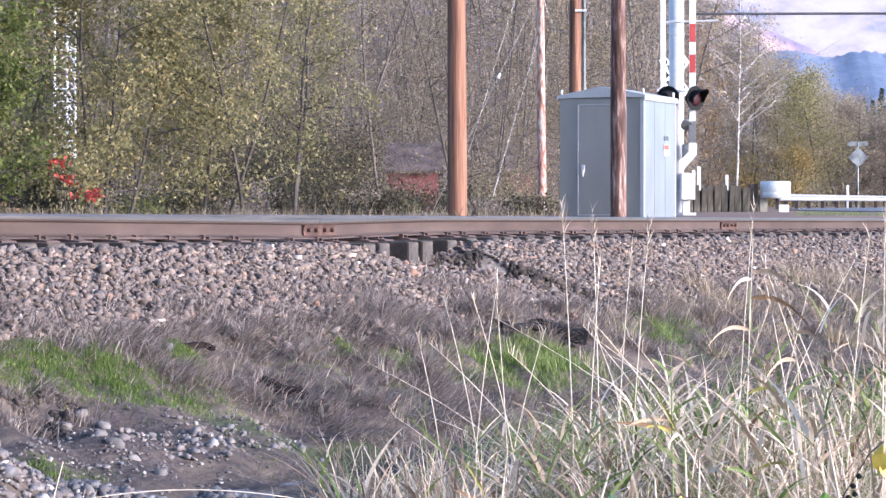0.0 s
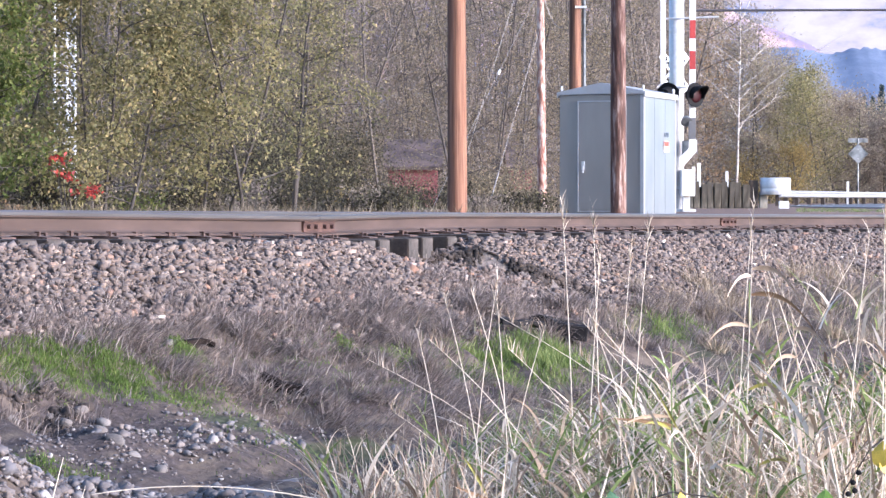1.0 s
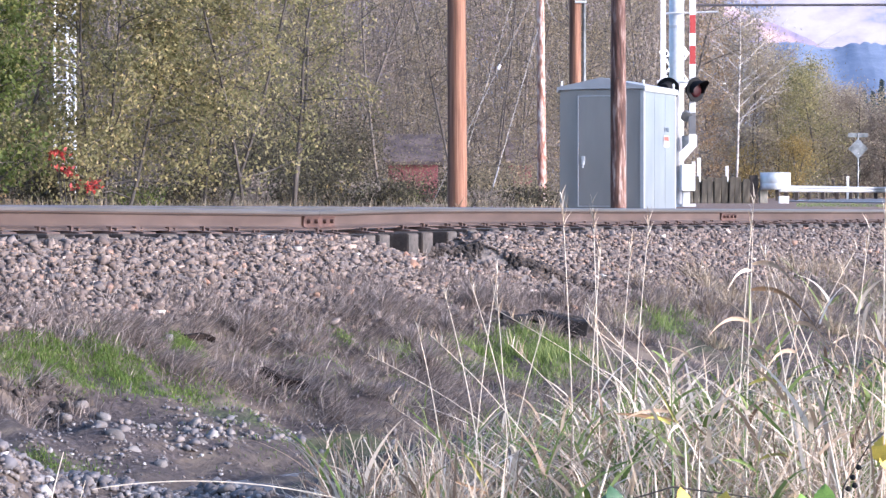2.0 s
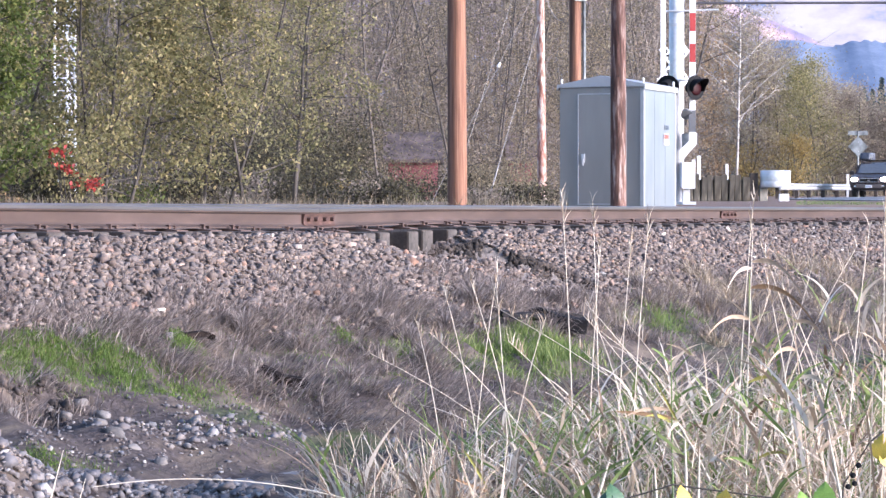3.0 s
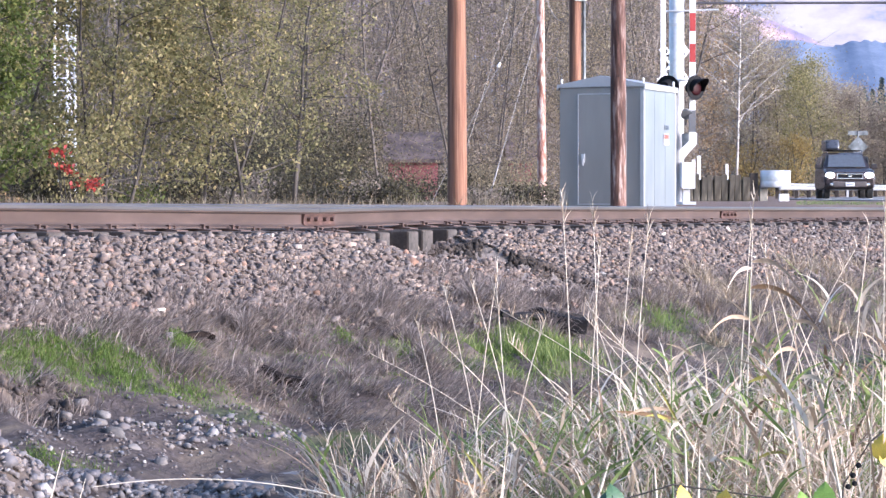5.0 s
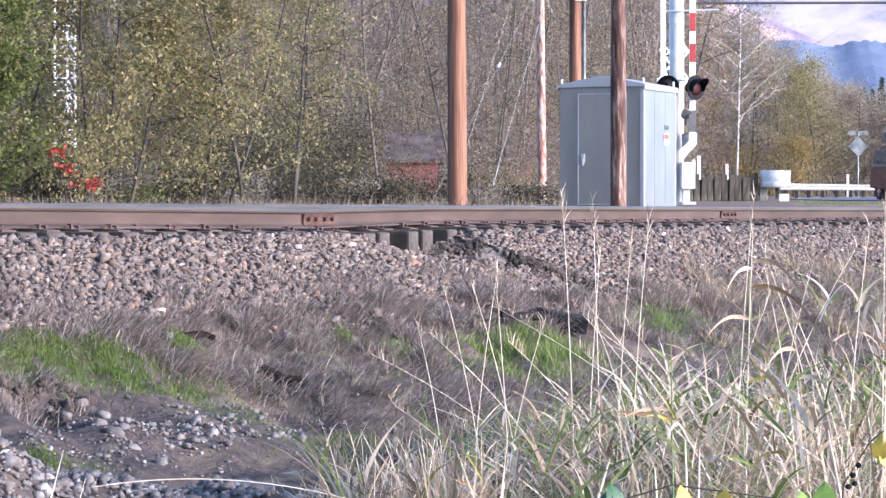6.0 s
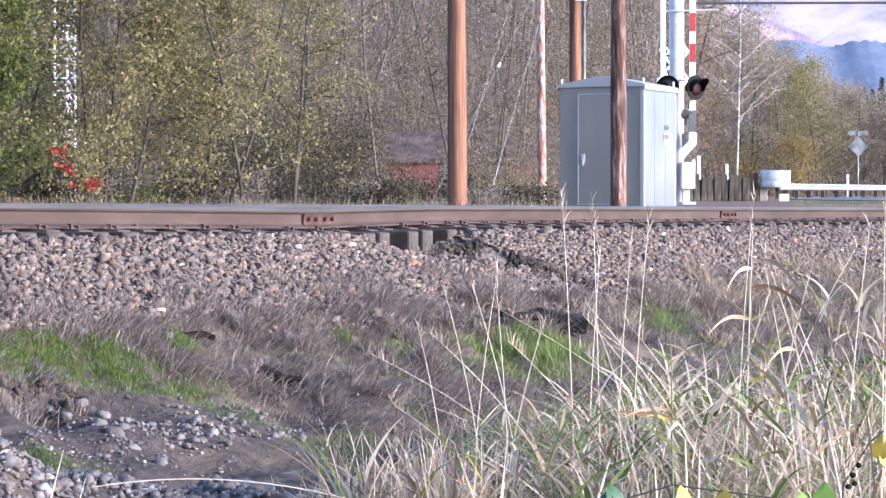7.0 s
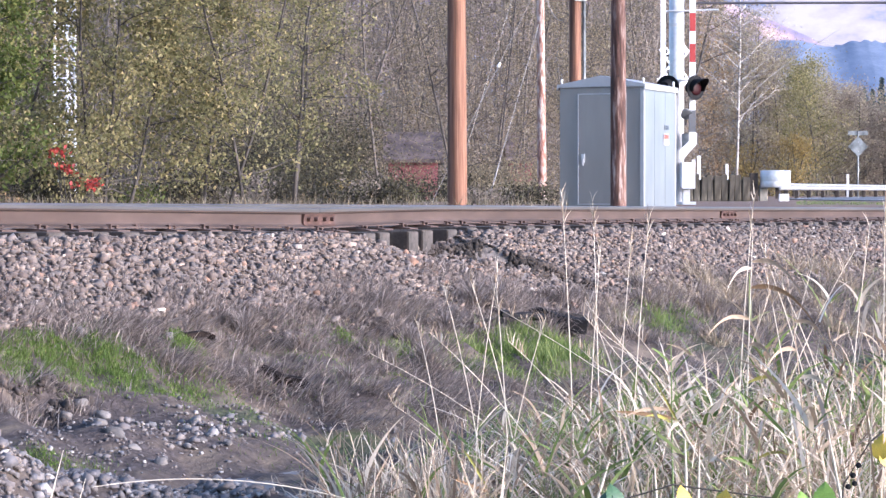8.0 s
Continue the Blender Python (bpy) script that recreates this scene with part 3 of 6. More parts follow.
def utility_pole(x, y, r0, r1, top, material, label, lean=(0, 0), twist=1):
    z0 = world_z(x, y)
    pole = thing("utility_pole", label, "utility pole", Matrix.Translation((x, y, z0)))
    rng = random.Random(twist)
    bm = bmesh.new()
    path, rad = [], []
    for i in range(25):
        t = i / 24
        path.append((lean[0] * t * top + 0.012 * math.sin(3.1 * t + twist), lean[1] * t * top, -0.4 + t * (top + 0.4)))
        rad.append((r0 + (r1 - r0) * t) * (1 + rng.uniform(-0.012, 0.012)))
    add_tube(bm, path, rad, 24)
    bmesh.ops.recalc_face_normals(bm, faces=bm.faces)
    part("shaft", bm, material, pole, "", None, True)
    return pole


P1 = utility_pole(0.235, 48.0, 0.168, 0.135, 11, M_POLE, "orange-brown wooden utility pole behind the track", (-0.004, 0), 1)
P2 = utility_pole(2.97, 85.0, 0.145, 0.085, 9, M_PALEPOLE, "thin pale wooden pole with peeling surface at the woods' edge", (-0.004, 0), 2)
P3 = utility_pole(3.28, 70.0, 0.160, 0.135, 11, M_POLE, "reddish-brown wooden utility pole behind the signal cabinet", (0.001, 0), 3)
P4 = utility_pole(2.94, 47.2, 0.138, 0.100, 9, M_OLDPOLE, "weathered dark brown wooden pole before the signal cabinet", (-0.0015, 0), 4)
part("conduit", tube([(0.22, -0.05, -0.2), (0.20, -0.05, 8.0)], 0.045, 10), M_DULL, P3, "grey conduit riser")
part("conduit_strap", boxm(-0.02, 0.27, -0.19, -0.03, 5.0, 5.05), M_GALV, P3)
for z in (2.2, 4.1):
    part("bolt", tube([(-0.02, -0.20, z), (-0.02, -0.10, z)], 0.018, 6), M_DRUST, P4)


def guy_wire(a, b, r, label, sagging=0.0):
    pts = []
    for i in range(17):
        t = i / 16
        p = Vector(a).lerp(Vector(b), t)
        pts.append((p.x, p.y, p.z - sagging * 4 * t * (1 - t)))
    ob = thing("guy_wire", label, "wire")
    part("strand", tube(pts, r, 6), M_WIRE, ob)
    return ob


G1 = guy_wire((2.93, 85, 7.5), (1.28, 82, 1.9), 0.010, "pale steel guy wire from the peeling pole to the ground")
part("guy_guard", tube([(1.28, 82, 1.9), (1.62, 82.6, 3.05)], 0.022, 8), M_WIRE, G1, "pale guy guard")
G2 = guy_wire((3.1, 75, 8.9), (-0.25, 71, 2.0), 0.007, "thin steel guy wire slanting behind the poles")
part("strain_insulator", tube([(1.42, 72.99, 5.43), (1.47, 73.05, 5.54)], 0.035, 10), M_WHITE, G2, "white strain insulator")
G3 = guy_wire((2.3, 73.2, 8.9), (0.2, 71.2, 2.0), 0.006, "thin steel guy wire slanting behind the poles")
guy_wire((2.97, 85, 8.6), (3.6, 85, 7.45), 0.012, "slack wire hanging from the peeling pole", 0.35)


def crossing_signal():
    """Mast with its gate arms upright, crossbuck, lamps and gate machine."""
    x, y = 5.12, 62.0
    z0 = world_z(x, y)
    sig = thing("crossing_signal", "grade crossing signal mast with raised gate, crossbuck and lamps", "crossing signal", Matrix.Translation((x, y, z0)))
    part("mast", tube([(0, 0, 0), (0, 0, 5.6)], 0.165, 24), M_GALV, sig, "galvanised steel mast", None, True)
    part("base_plate", boxm(-0.3, 0.4, -0.35, 0.3, -0.02, 0.06, 0.01), M_GALV, sig)
    for z in (0.5, 2.68, 3.9):
        part("mast_band", tube([(0, 0, z), (0, 0, z + 0.07)], 0.167, 24), M_GALV, sig)
    # raised gate arm: white with red stripes
    arm = part("gate_arm", boxm(0.24, 0.375, -0.5, -0.46, 1.35, 6.2, 0.006), M_WHITE, sig, "white gate arm with red stripes")
    for k in range(5):
        z = 3.10 + 0.80 * k - (0.13 if k % 2 else 0)
        part("red_stripe", boxm(0.243, 0.372, -0.506, -0.497, z, z + 0.40), M_RED, arm, "red reflective stripe")
    part("arm_sleeve", boxm(0.225, 0.375, -0.518, -0.445, 1.58, 2.05, 0.01), plain("dark_grey_casting", (0.11, 0.11, 0.115), 0.6), arm, "dark grey arm sleeve")
    back = part("gate_arm", boxm(-0.385, -0.275, -0.46, -0.42, 2.30, 6.2, 0.006), M_WHITE, sig, "white arm seen from its back")
    for k in range(14):
        part("arm_bolt", boxm(-0.29, -0.268, -0.475, -0.41, 2.4 + 0.27 * k, 2.45 + 0.27 * k), M_GALV, back)
    # crossbuck blades, turned to the road
    for zc, ang, word in ((3.1, 45, "RAILROAD"), (3.1, -45, "CROSSING")):
        m = pose(0.0, 0.62 + (0.03 if ang > 0 else 0), zc, 0, 0, 38) @ pose(0, 0, 0, 0, ang, 0)
        blade = part("crossbuck_blade", boxm(-0.54, 0.54, -0.012, 0.012, -0.10, 0.10, 0.004, None), M_WHITE, sig, "white crossbuck board with black letters", m)
        cu = bpy.data.curves.new("lettering", "FONT")
        cu.body, cu.size, cu.align_x, cu.align_y, cu.extrude = word, 0.165, "CENTER", "CENTER", 0.001
        cu.space_character, cu.offset = 1.08, 0.010
        cu.materials.append(M_BLACK)
        t = new("lettering", cu)
        t.parent = blade
        t.matrix_basis = pose(0, -0.0155, 0, 90, 0, 0)
    # lamp pairs on a cross arm
    part("lamp_arm", tube([(-0.45, -0.3, 2.72), (0.5, -0.3, 2.72)], 0.035, 10), M_WHITE, sig, "white lamp cross arm")
    for lx, ly, turn in ((0.36, -0.62, 42), (-0.24, -0.62, 150)):
        m = pose(lx, ly, 2.54, 0, 0, turn) @ Matrix.Scale(1.15, 4)
        bm = bmesh.new()
        bmesh.ops.create_cone(bm, segments=28, radius1=0.235, radius2=0.235, depth=0.02, cap_ends=True, matrix=pose(0, 0, 0, 90))
        bmesh.ops.create_cone(bm, segments=20, radius1=0.10, radius2=0.16, depth=0.16, cap_ends=True, matrix=pose(0, 0.09, 0, 90))
        lamp = part("lamp", bm, M_BLACK, sig, "black round crossing lamp with hood", m)
        bm = bmesh.new()
        bmesh.ops.create_uvsphere(bm, u_segments=18, v_segments=8, radius=0.15)
        bmesh.ops.transform(bm, matrix=pose(0, -0.012, 0) @ Matrix.Diagonal((1, 0.25, 1, 1)), verts=bm.verts)
        part("lens", bm, M_LENS, lamp, "dark red unlit lens", None, True)
        bm = bmesh.new()
        rows = []
        for i in range(15):
            a = radians(-25 + 230 * i / 14)
            c, s2 = math.cos(a), math.sin(a)
            deep = 0.10 + 0.20 * max(0, s2)
            rows.append([bm.verts.new((r * c, q, r * s2)) for r, q in ((0.165, -0.01), (0.165, -deep), (0.157, -deep), (0.157, -0.01))])
        for u, v in zip(rows, rows[1:]):
            for k in range(4):
                bm.faces.new((u[k], u[(k + 1) % 4], v[(k + 1) % 4], v[k]))
        bmesh.ops.recalc_face_normals(bm, faces=bm.faces)
        part("hood", bm, M_BLACK, lamp)
    # gate machine and its counterweight bracket
    part("gate_machine", boxm(0.06, 0.36, -0.60, -0.2, 0.34, 0.92, 0.03), M_WHITE, sig, "white gate machine housing")
    bm = bmesh.new()
    prof = [(0.02, 1.0), (0.10, 0.98), (0.40, 1.32), (0.40, 1.56), (0.23, 1.56), (0.23, 1.38), (0.02, 1.18)]
    f = [bm.verts.new((u, -0.56, w)) for u, w in prof]
    g = [bm.verts.new((u, -0.50, w)) for u, w in prof]
    bm.faces.new(f)
    bm.faces.new(g[::-1])
    for k in range(len(prof)):
        bm.faces.new((f[k], f[(k + 1) % len(prof)], g[(k + 1) % len(prof)], g[k]))
    bmesh.ops.recalc_face_normals(bm, faces=bm.faces)
    part("counterweight_arm", bm, M_WHITE, sig, "white gate counterweight arm")
    part("junction_box", boxm(0.10, 0.24, -0.36, -0.22, 1.25, 1.55, 0.01), M_DULL, sig)
    part("bell", tube([(0.18, -0.5, 1.95), (0.18, -0.42, 2.02)], [0.13, 0.10], 18), M_DULL, sig, "grey warning bell")
    part("pedestal", boxm(0.10, 0.26, -0.45, -0.25, 0.0, 0.36, 0.01), M_GALV, sig)
    # cantilever rods over the road
    part("cross_rod", tube([(-0.3, -0.2, 4.22), (0.9, -0.2, 4.26)], 0.02, 8), M_GALV, sig, "thin horizontal rod")
    part("cantilever_arm", tube([(0.38, -0.2, 4.40), (7.5, -0.2, 4.42)], 0.028, 10), plain("dark_bar", (0.06, 0.055, 0.06)), sig, "dark horizontal span bar over the road")
    return sig


crossing_signal()


def road_furniture():
    # timber and concrete retaining boards beside the road
    fence = thing("retaining_wall", "low wall of weathered dark upright boards beside the road", "wall", pose(0, 0, 0))
    rng = random.Random(8)
    x = 7.25
    y = 86.0
    while x < 9.35:
        w = rng.uniform(0.17, 0.27)
        z = world_z(x, y)
        h = rng.uniform(0.76, 0.85)
        part("board", boxm(0, w - 0.03, rng.uniform(-0.05, 0.03), 0.14, -0.3, h + rng.uniform(-0.05, 0.03), 0.015), M_BOARD, fence, "", pose(x, y, z, 0, rng.uniform(-2.5, 2.5), 0))
        x += w
    part("capping", boxm(7.22, 9.35, y + 0.14, y + 0.20, 1.6, world_z(8, y) + 0.66, 0.01), M_BOARD, fence)
    # bull-nose guardrail end and the rail behind it
    gy = 88.0
    z = world_z(10.3, gy)
    rail = thing("guardrail", "galvanised guardrail with a wide rounded bull-nose end", "guardrail", pose(0, 0, 0))
    bm = bmesh.new()
    rows = []
    for i in range(21):
        a = math.pi + math.pi * i / 20
        cx, cy = 10.35 + 0.46 * math.cos(a), gy + 0.42 * math.sin(a)
        nx, ny = math.cos(a), math.sin(a)
        rows.append([bm.verts.new((cx + nx * d, cy + ny * d, z + h)) for d, h in ((0, 0.42), (0.012, 0.44), (0.012, 0.60), (0.006, 0.61), (0.012, 0.63), (0.012, 0.94), (-0.012, 0.95), (-0.012, 0.42))])
    for u, v in zip(rows, rows[1:]):
        for k in range(8):
            bm.faces.new((u[k], u[(k + 1) % 8], v[(k + 1) % 8], v[k]))
    bm.faces.new(rows[0][::-1])
    bm.faces.new(rows[-1])
    bmesh.ops.recalc_face_normals(bm, faces=bm.faces)
    part("bull_nose", bm, M_GALV, rail, "wide rounded galvanised end piece", None, True)
    w_prof = [(0.0, -0.155), (-0.07, -0.11), (-0.07, -0.06), (0.0, -0.02), (0.0, 0.02), (-0.07, 0.06), (-0.07, 0.11), (0.0, 0.155), (0.012, 0.155), (0.012, -0.155)]
    for gy0 in range(123, 180, 4):
        x0, x1 = lane_x(gy0) - 2.7, lane_x(gy0 + 4) - 2.7
        ang = math.degrees(math.atan2(4, x1 - x0))
        gz = world_z(x0, gy0)
        part("beam", extrude_profile(w_prof, [0, math.hypot(4, x1 - x0) + 0.02]), M_BEAM, rail, "galvanised W-beam", pose(x0, gy0, gz + 0.53, 0, -0.35, ang), False)
        part("guardrail_post", boxm(-0.08, 0.08, 0.02, 0.20, -0.9, 0.12, 0.01), M_TIE, rail, "dark wooden post", pose(x0 + 0.1, gy0 + 0.5, gz + 0.53, 0, 0, ang))
    part("guardrail_post", boxm(9.86, 10.10, gy - 0.05, gy + 0.2, z - 0.2, z + 0.50, 0.01), M_CONC, rail, "grey wooden post")
    part("guardrail_post", boxm(9.55, 9.8, gy - 0.1, gy + 0.2, z - 0.1, z + 0.87, 0.02), M_TIE, rail, "dark wooden block")
    # white base block under the bull nose
    blk = thing("marker_block", "small white concrete marker block on the verge", "marker", Matrix.Translation((10.42, 86.5, world_z(10.42, 86.5))))
    part("block", boxm(-0.14, 0.16, -0.1, 0.1, -0.05, 0.22, 0.02), M_WHITE, blk)
    # delineator posts
    for dx, dy, h0, h1, w in ((7.80, 88.0, 0, 1.29, 0.10), (7.97, 88.0, 0, 1.41, 0.11), (8.84, 88.0, 0, 1.15, 0.09), (22.2, 155.0, 0, 1.26, 0.14)):
        d = thing("delineator_post", "slim white plastic delineator post beside the road", "post", Matrix.Translation((dx, dy, world_z(dx, dy))), "delineator posts")
        part("post", boxm(-w / 2, w / 2, -0.02, 0.02, -0.1, h1, 0.01), M_WHITE, d)
    # diamond sign on a post, seen from its back, whose shade is in the grey
    sx, sy = 22.46, 153.0
    sz = world_z(sx, sy)
    sign = thing("road_sign", "back of a grey diamond road sign with a small plate above", "road sign", Matrix.Translation((sx, sy, sz)))
    part("post", tube([(0, 0, -0.3), (0, 0, 3.6)], 0.045, 8), M_DULL, sign)
    part("diamond_plate", boxm(-0.39, 0.39, -0.012, 0.012, -0.39, 0.39, 0.01, pose(0, -0.06, 2.75, 0, 45, 0)), M_DULL, sign, "metal diamond plate with its back's shade in the grey")
    part("name_plate", boxm(-0.54, 0.54, -0.015, 0.015, 3.36, 3.60, 0.005), M_DULL, sign, "metal plate with its back's shade in the grey")
    for z in (2.5, 3.0):
        part("bolt", tube([(0, -0.085, z), (0, -0.07, z)], 0.02, 6), M_WHITE, sign)


road_furniture()


def white_lattice():
    x, y = -9.9, 74.0
    z0 = world_z(x, y)
    tower = thing("lattice_mast", "white painted steel lattice mast behind leafy branches", "mast", Matrix.Translation((x, y, z0)))
    for a, b in ((-0.27, 0), (0.27, 0), (0, 0.46)):
        part("leg", tube([(a, b, 0), (a, b, 9)], 0.034, 8), M_WHITE, tower)
    for k in range(26):
        z = 0.2 + 0.34 * k
        s = 1 if k % 2 else -1
        part("brace", tube([(-0.27 * s, 0, z), (0.27 * s, 0, z + 0.34)], 0.019, 6), M_WHITE, tower)
        part("brace", tube([(-0.27, 0, z), (0.27, 0, z)], 0.019, 6), M_WHITE, tower)
        part("brace", tube([(0.27, 0, z), (0, 0.46, z + 0.34)], 0.019, 6), M_WHITE, tower)


white_lattice()


def red_house(x, y, w, label):
    z = world_z(x, y)
    h = thing("red_house", label, "house", Matrix.Translation((x, y, z)))
    part("wall", boxm(0, w, 0, 5, -0.3, 1.5), plain("red_boards", (0.25, 0.08, 0.085), 0.85), h, "red painted board wall")
    bm = extrude_profile([(-0.3, 1.50), (2.5, 2.60), (5.3, 1.50), (5.3, 1.38), (2.5, 2.46), (-0.3, 1.38)], [-0.2, w + 0.2])
    part("roof", bm, worn("brown_shingle", [(0.3, (0.13, 0.09, 0.08)), (0.7, (0.19, 0.14, 0.125))], 9), h, "brown shingle roof")
    return h


red_house(-2.05, 106, 1.85, "small red house with a brown roof half hidden by woods")
red_house(2.6, 108, 0.8, "small red shed glimpsed between the trees")

# ---- trees ----
def branch_points(rng, start, way, length, steps, wander):
    pts = [Vector(start)]
    d = Vector(way).normalized()
    for _ in range(steps):
        d = (d + Vector((rng.uniform(-wander, wander), rng.uniform(-wander, wander), rng.uniform(-wander, wander) * 0.6))).normalized()
        pts.append(pts[-1] + d * (length / steps))
    return pts


def tree(x, y, height, spread, leaf_count, leaf_size, leaf_mat, bark, label, seed, low=0.15, trunk_r=0.12, limbs=16, twigs=5, clump=0.42, trunks=1):
    """Trunk, limbs with twigs, and a crown of single leaves in uneven clumps round the limb ends."""
    rng = random.Random(seed)
    nr = np.random.default_rng(seed)
    z0 = world_z(x, y)
    ob = thing("tree", label, "tree", Matrix.Translation((x, y, z0)))
    bm = bmesh.new()
    tips = []
    for k in range(trunks):
        off = (0, 0, -0.2) if trunks == 1 else (rng.uniform(-0.25, 0.25) * spread, rng.uniform(-0.2, 0.2) * spread, -0.2)
        lean = (rng.uniform(-0.08, 0.08) * (1 + trunks), rng.uniform(-0.08, 0.08) * (1 + trunks), 1)
        pts = branch_points(rng, off, lean, height * rng.uniform(0.85, 1.0), 8, 0.07)
        add_tube(bm, pts, [trunk_r * (1 - 0.9 * i / 8) + 0.008 for i in range(9)], 8)
        n = max(3, limbs // trunks)
        for i in range(n):
            t = low + (1 - low) * (i + rng.random()) / n
            q = t * 8
            a = pts[min(7, int(q))].lerp(pts[min(8, int(q) + 1)], q - int(q))
            az = rng.uniform(0, 2 * math.pi)
            ln = spread * (1.05 - 0.55 * t) * rng.uniform(0.6, 1.1)
            way = (math.cos(az), math.sin(az), rng.uniform(0.1, 0.75))
            lp = branch_points(rng, a, way, ln, 5, 0.22)
            r0 = trunk_r * (0.42 - 0.25 * t)
            add_tube(bm, lp, [r0 * (1 - 0.85 * j / 5) + 0.005 for j in range(6)], 5, False)
            tips += [(p, 1.0) for p in lp[2:]]
            for _ in range(twigs):
                b = lp[rng.randrange(1, 6)]
                tp = branch_points(rng, b, (rng.uniform(-1, 1), rng.uniform(-1, 1), rng.uniform(-0.3, 0.9)), ln * rng.uniform(0.25, 0.5), 3, 0.3)
                add_tube(bm, tp, [0.012, 0.009, 0.006, 0.003], 3, False)
                tips += [(p, 0.8) for p in tp[1:]]
    part("trunk", bm, bark, ob, "trunk and limbs")
    if leaf_count:
        centres = np.array([t[0][:] for t in tips])
        pick = nr.integers(0, len(centres), leaf_count)
        pos = centres[pick] + nr.normal(0, 1, (leaf_count, 3)) * clump * nr.uniform(0.3, 1.0, (leaf_count, 1))
        pos[:, 2] = np.maximum(pos[:, 2], 0.05)
        sc = leaf_size * nr.uniform(0.6, 1.25, leaf_count)
        shape = (FAR_LEAF_V, FAR_LEAF_F) if y > 90 else (LEAF_V, LEAF_F)
        mass("crown", *shape, placed(spins(nr, leaf_count), np.stack([sc, sc, sc], -1), pos), leaf_mat, "", "", "", False, ob)
    return ob


LEFT = "leafy roadside tree with yellowing olive leaves"
tree(-9.6, 62.0, 7.5, 3.0, 15000, 0.115, M_LEAF_G, M_BARK, LEFT, 11, 0.02, 0.036, 30, 6, 0.34, 3)
tree(-7.3, 61.0, 7.5, 3.0, 17000, 0.105, M_LEAF_G, M_BARK, LEFT, 12, 0.02, 0.036, 30, 6, 0.34, 3)
tree(-5.0, 62.5, 7.2, 2.7, 14000, 0.098, M_LEAF_G, M_BARK, LEFT, 13, 0.10, 0.036, 30, 6, 0.34, 3)
tree(-9.4, 58.0, 7.6, 2.1, 9000, 0.12, M_LEAF_L, M_BARK, "roadside tree with fresh green leaves", 14, 0.06, 0.07, 24, 6, 0.30)
tree(-3.9, 66.0, 6.8, 1.9, 6000, 0.09, M_LEAF_G, M_BARK, LEFT, 15, 0.22, 0.05, 20, 6, 0.32, 2)

# the woods behind the track
rw = random.Random(21)
for i in range(26):
    wx = -16.5 + 23.5 * (i + rw.uniform(-0.3, 0.3)) / 25
    wy = 96 + rw.uniform(-6, 14)
    wx *= wy / 96
    if abs(wx / wy + 0.0105) < 0.006:
        wx, wy = wx * 1.25, wy * 1.25
    tree(wx, wy, rw.uniform(9, 13), rw.uniform(1.9, 2.8), 8000, 0.075, M_LEAF_B, M_BARK2, "slender tree of the woods with sparse brown-olive leaves", 100 + i, 0.03, 0.042, 30, 7, 0.45, 2)
for i in range(34):
    wy = 150 + rw.uniform(-8, 16)
    wx = (-0.17 + 0.25 * (i + rw.uniform(-0.4, 0.4)) / 33) * wy
    tree(wx, wy, rw.uniform(14, 19), rw.uniform(3.0, 4.0), 3600, 0.17, M_LEAF_F, M_BARK2, "tall tree deep in the woods with haze-paled leaves", 200 + i, 0.02, 0.10, 24, 3, 0.6)
# trees beyond the road, lower towards the valley
for i in range(26):
    f = i / 25
    wy = 215 + rw.uniform(-15, 20)
    u = 0.085 + 0.085 * f
    top = (375 - float(np.interp(u, [0.085, 0.1, 0.118, 0.13, 0.14, 0.155, 0.172], [-40, 15, 85, 110, 140, 185, 215]))) / 5000 * wy
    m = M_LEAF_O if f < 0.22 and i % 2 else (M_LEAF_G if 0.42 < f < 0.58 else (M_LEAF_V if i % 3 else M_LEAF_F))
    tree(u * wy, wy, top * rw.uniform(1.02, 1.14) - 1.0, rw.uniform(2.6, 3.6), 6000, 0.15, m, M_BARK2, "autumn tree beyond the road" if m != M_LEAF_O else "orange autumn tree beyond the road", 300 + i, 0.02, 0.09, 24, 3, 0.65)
tree(23.5, 190, 4.6, 2.2, 3800, 0.14, M_LEAF_Y, M_BARK, "low yellow autumn tree beyond the road", 401, 0.02, 0.07, 18, 5, 0.5, 3)
tree(20.5, 192, 3.6, 1.8, 2400, 0.14, M_LEAF_Y, M_BARK, "low yellow autumn tree beyond the road", 402, 0.02, 0.07, 16, 5, 0.5, 3)


def birch(x, y, h):
    rng = random.Random(5)
    ob = thing("bare_tree", "bare pale-barked tree with upswept limbs", "tree", Matrix.Translation((x, y, world_z(x, y))))
    pts = branch_points(rng, (0, 0, -0.2), (0.015, 0, 1), h, 10, 0.03)
    part("trunk", tube(pts, [0.10 - 0.0078 * i for i in range(11)], 8), M_BIRCH, ob)
    for i in range(26):
        t = 0.32 + 0.64 * i / 25
        a = pts[int(t * 10)].lerp(pts[min(10, int(t * 10) + 1)], t * 10 - int(t * 10))
        az = rng.choice((0, math.pi)) + rng.uniform(-0.9, 0.9)
        ln = (1.12 - t) * 8.0 * rng.uniform(0.45, 1.15)
        lp = branch_points(rng, a, (math.cos(az), math.sin(az), rng.uniform(0.3, 1.3)), ln, 5, 0.2)
        bm = tube(lp, [0.034, 0.029, 0.023, 0.017, 0.012, 0.006], 5)
        for _ in range(5):
            b = lp[rng.randrange(1, 6)]
            add_tube(bm, branch_points(rng, b, (math.cos(az), math.sin(az), rng.uniform(-0.2, 1)), ln * 0.35, 3, 0.3), [0.014, 0.011, 0.008, 0.004], 3, False)
        part("limb", bm, M_BIRCH, ob)


birch(18.45, 178, 15)


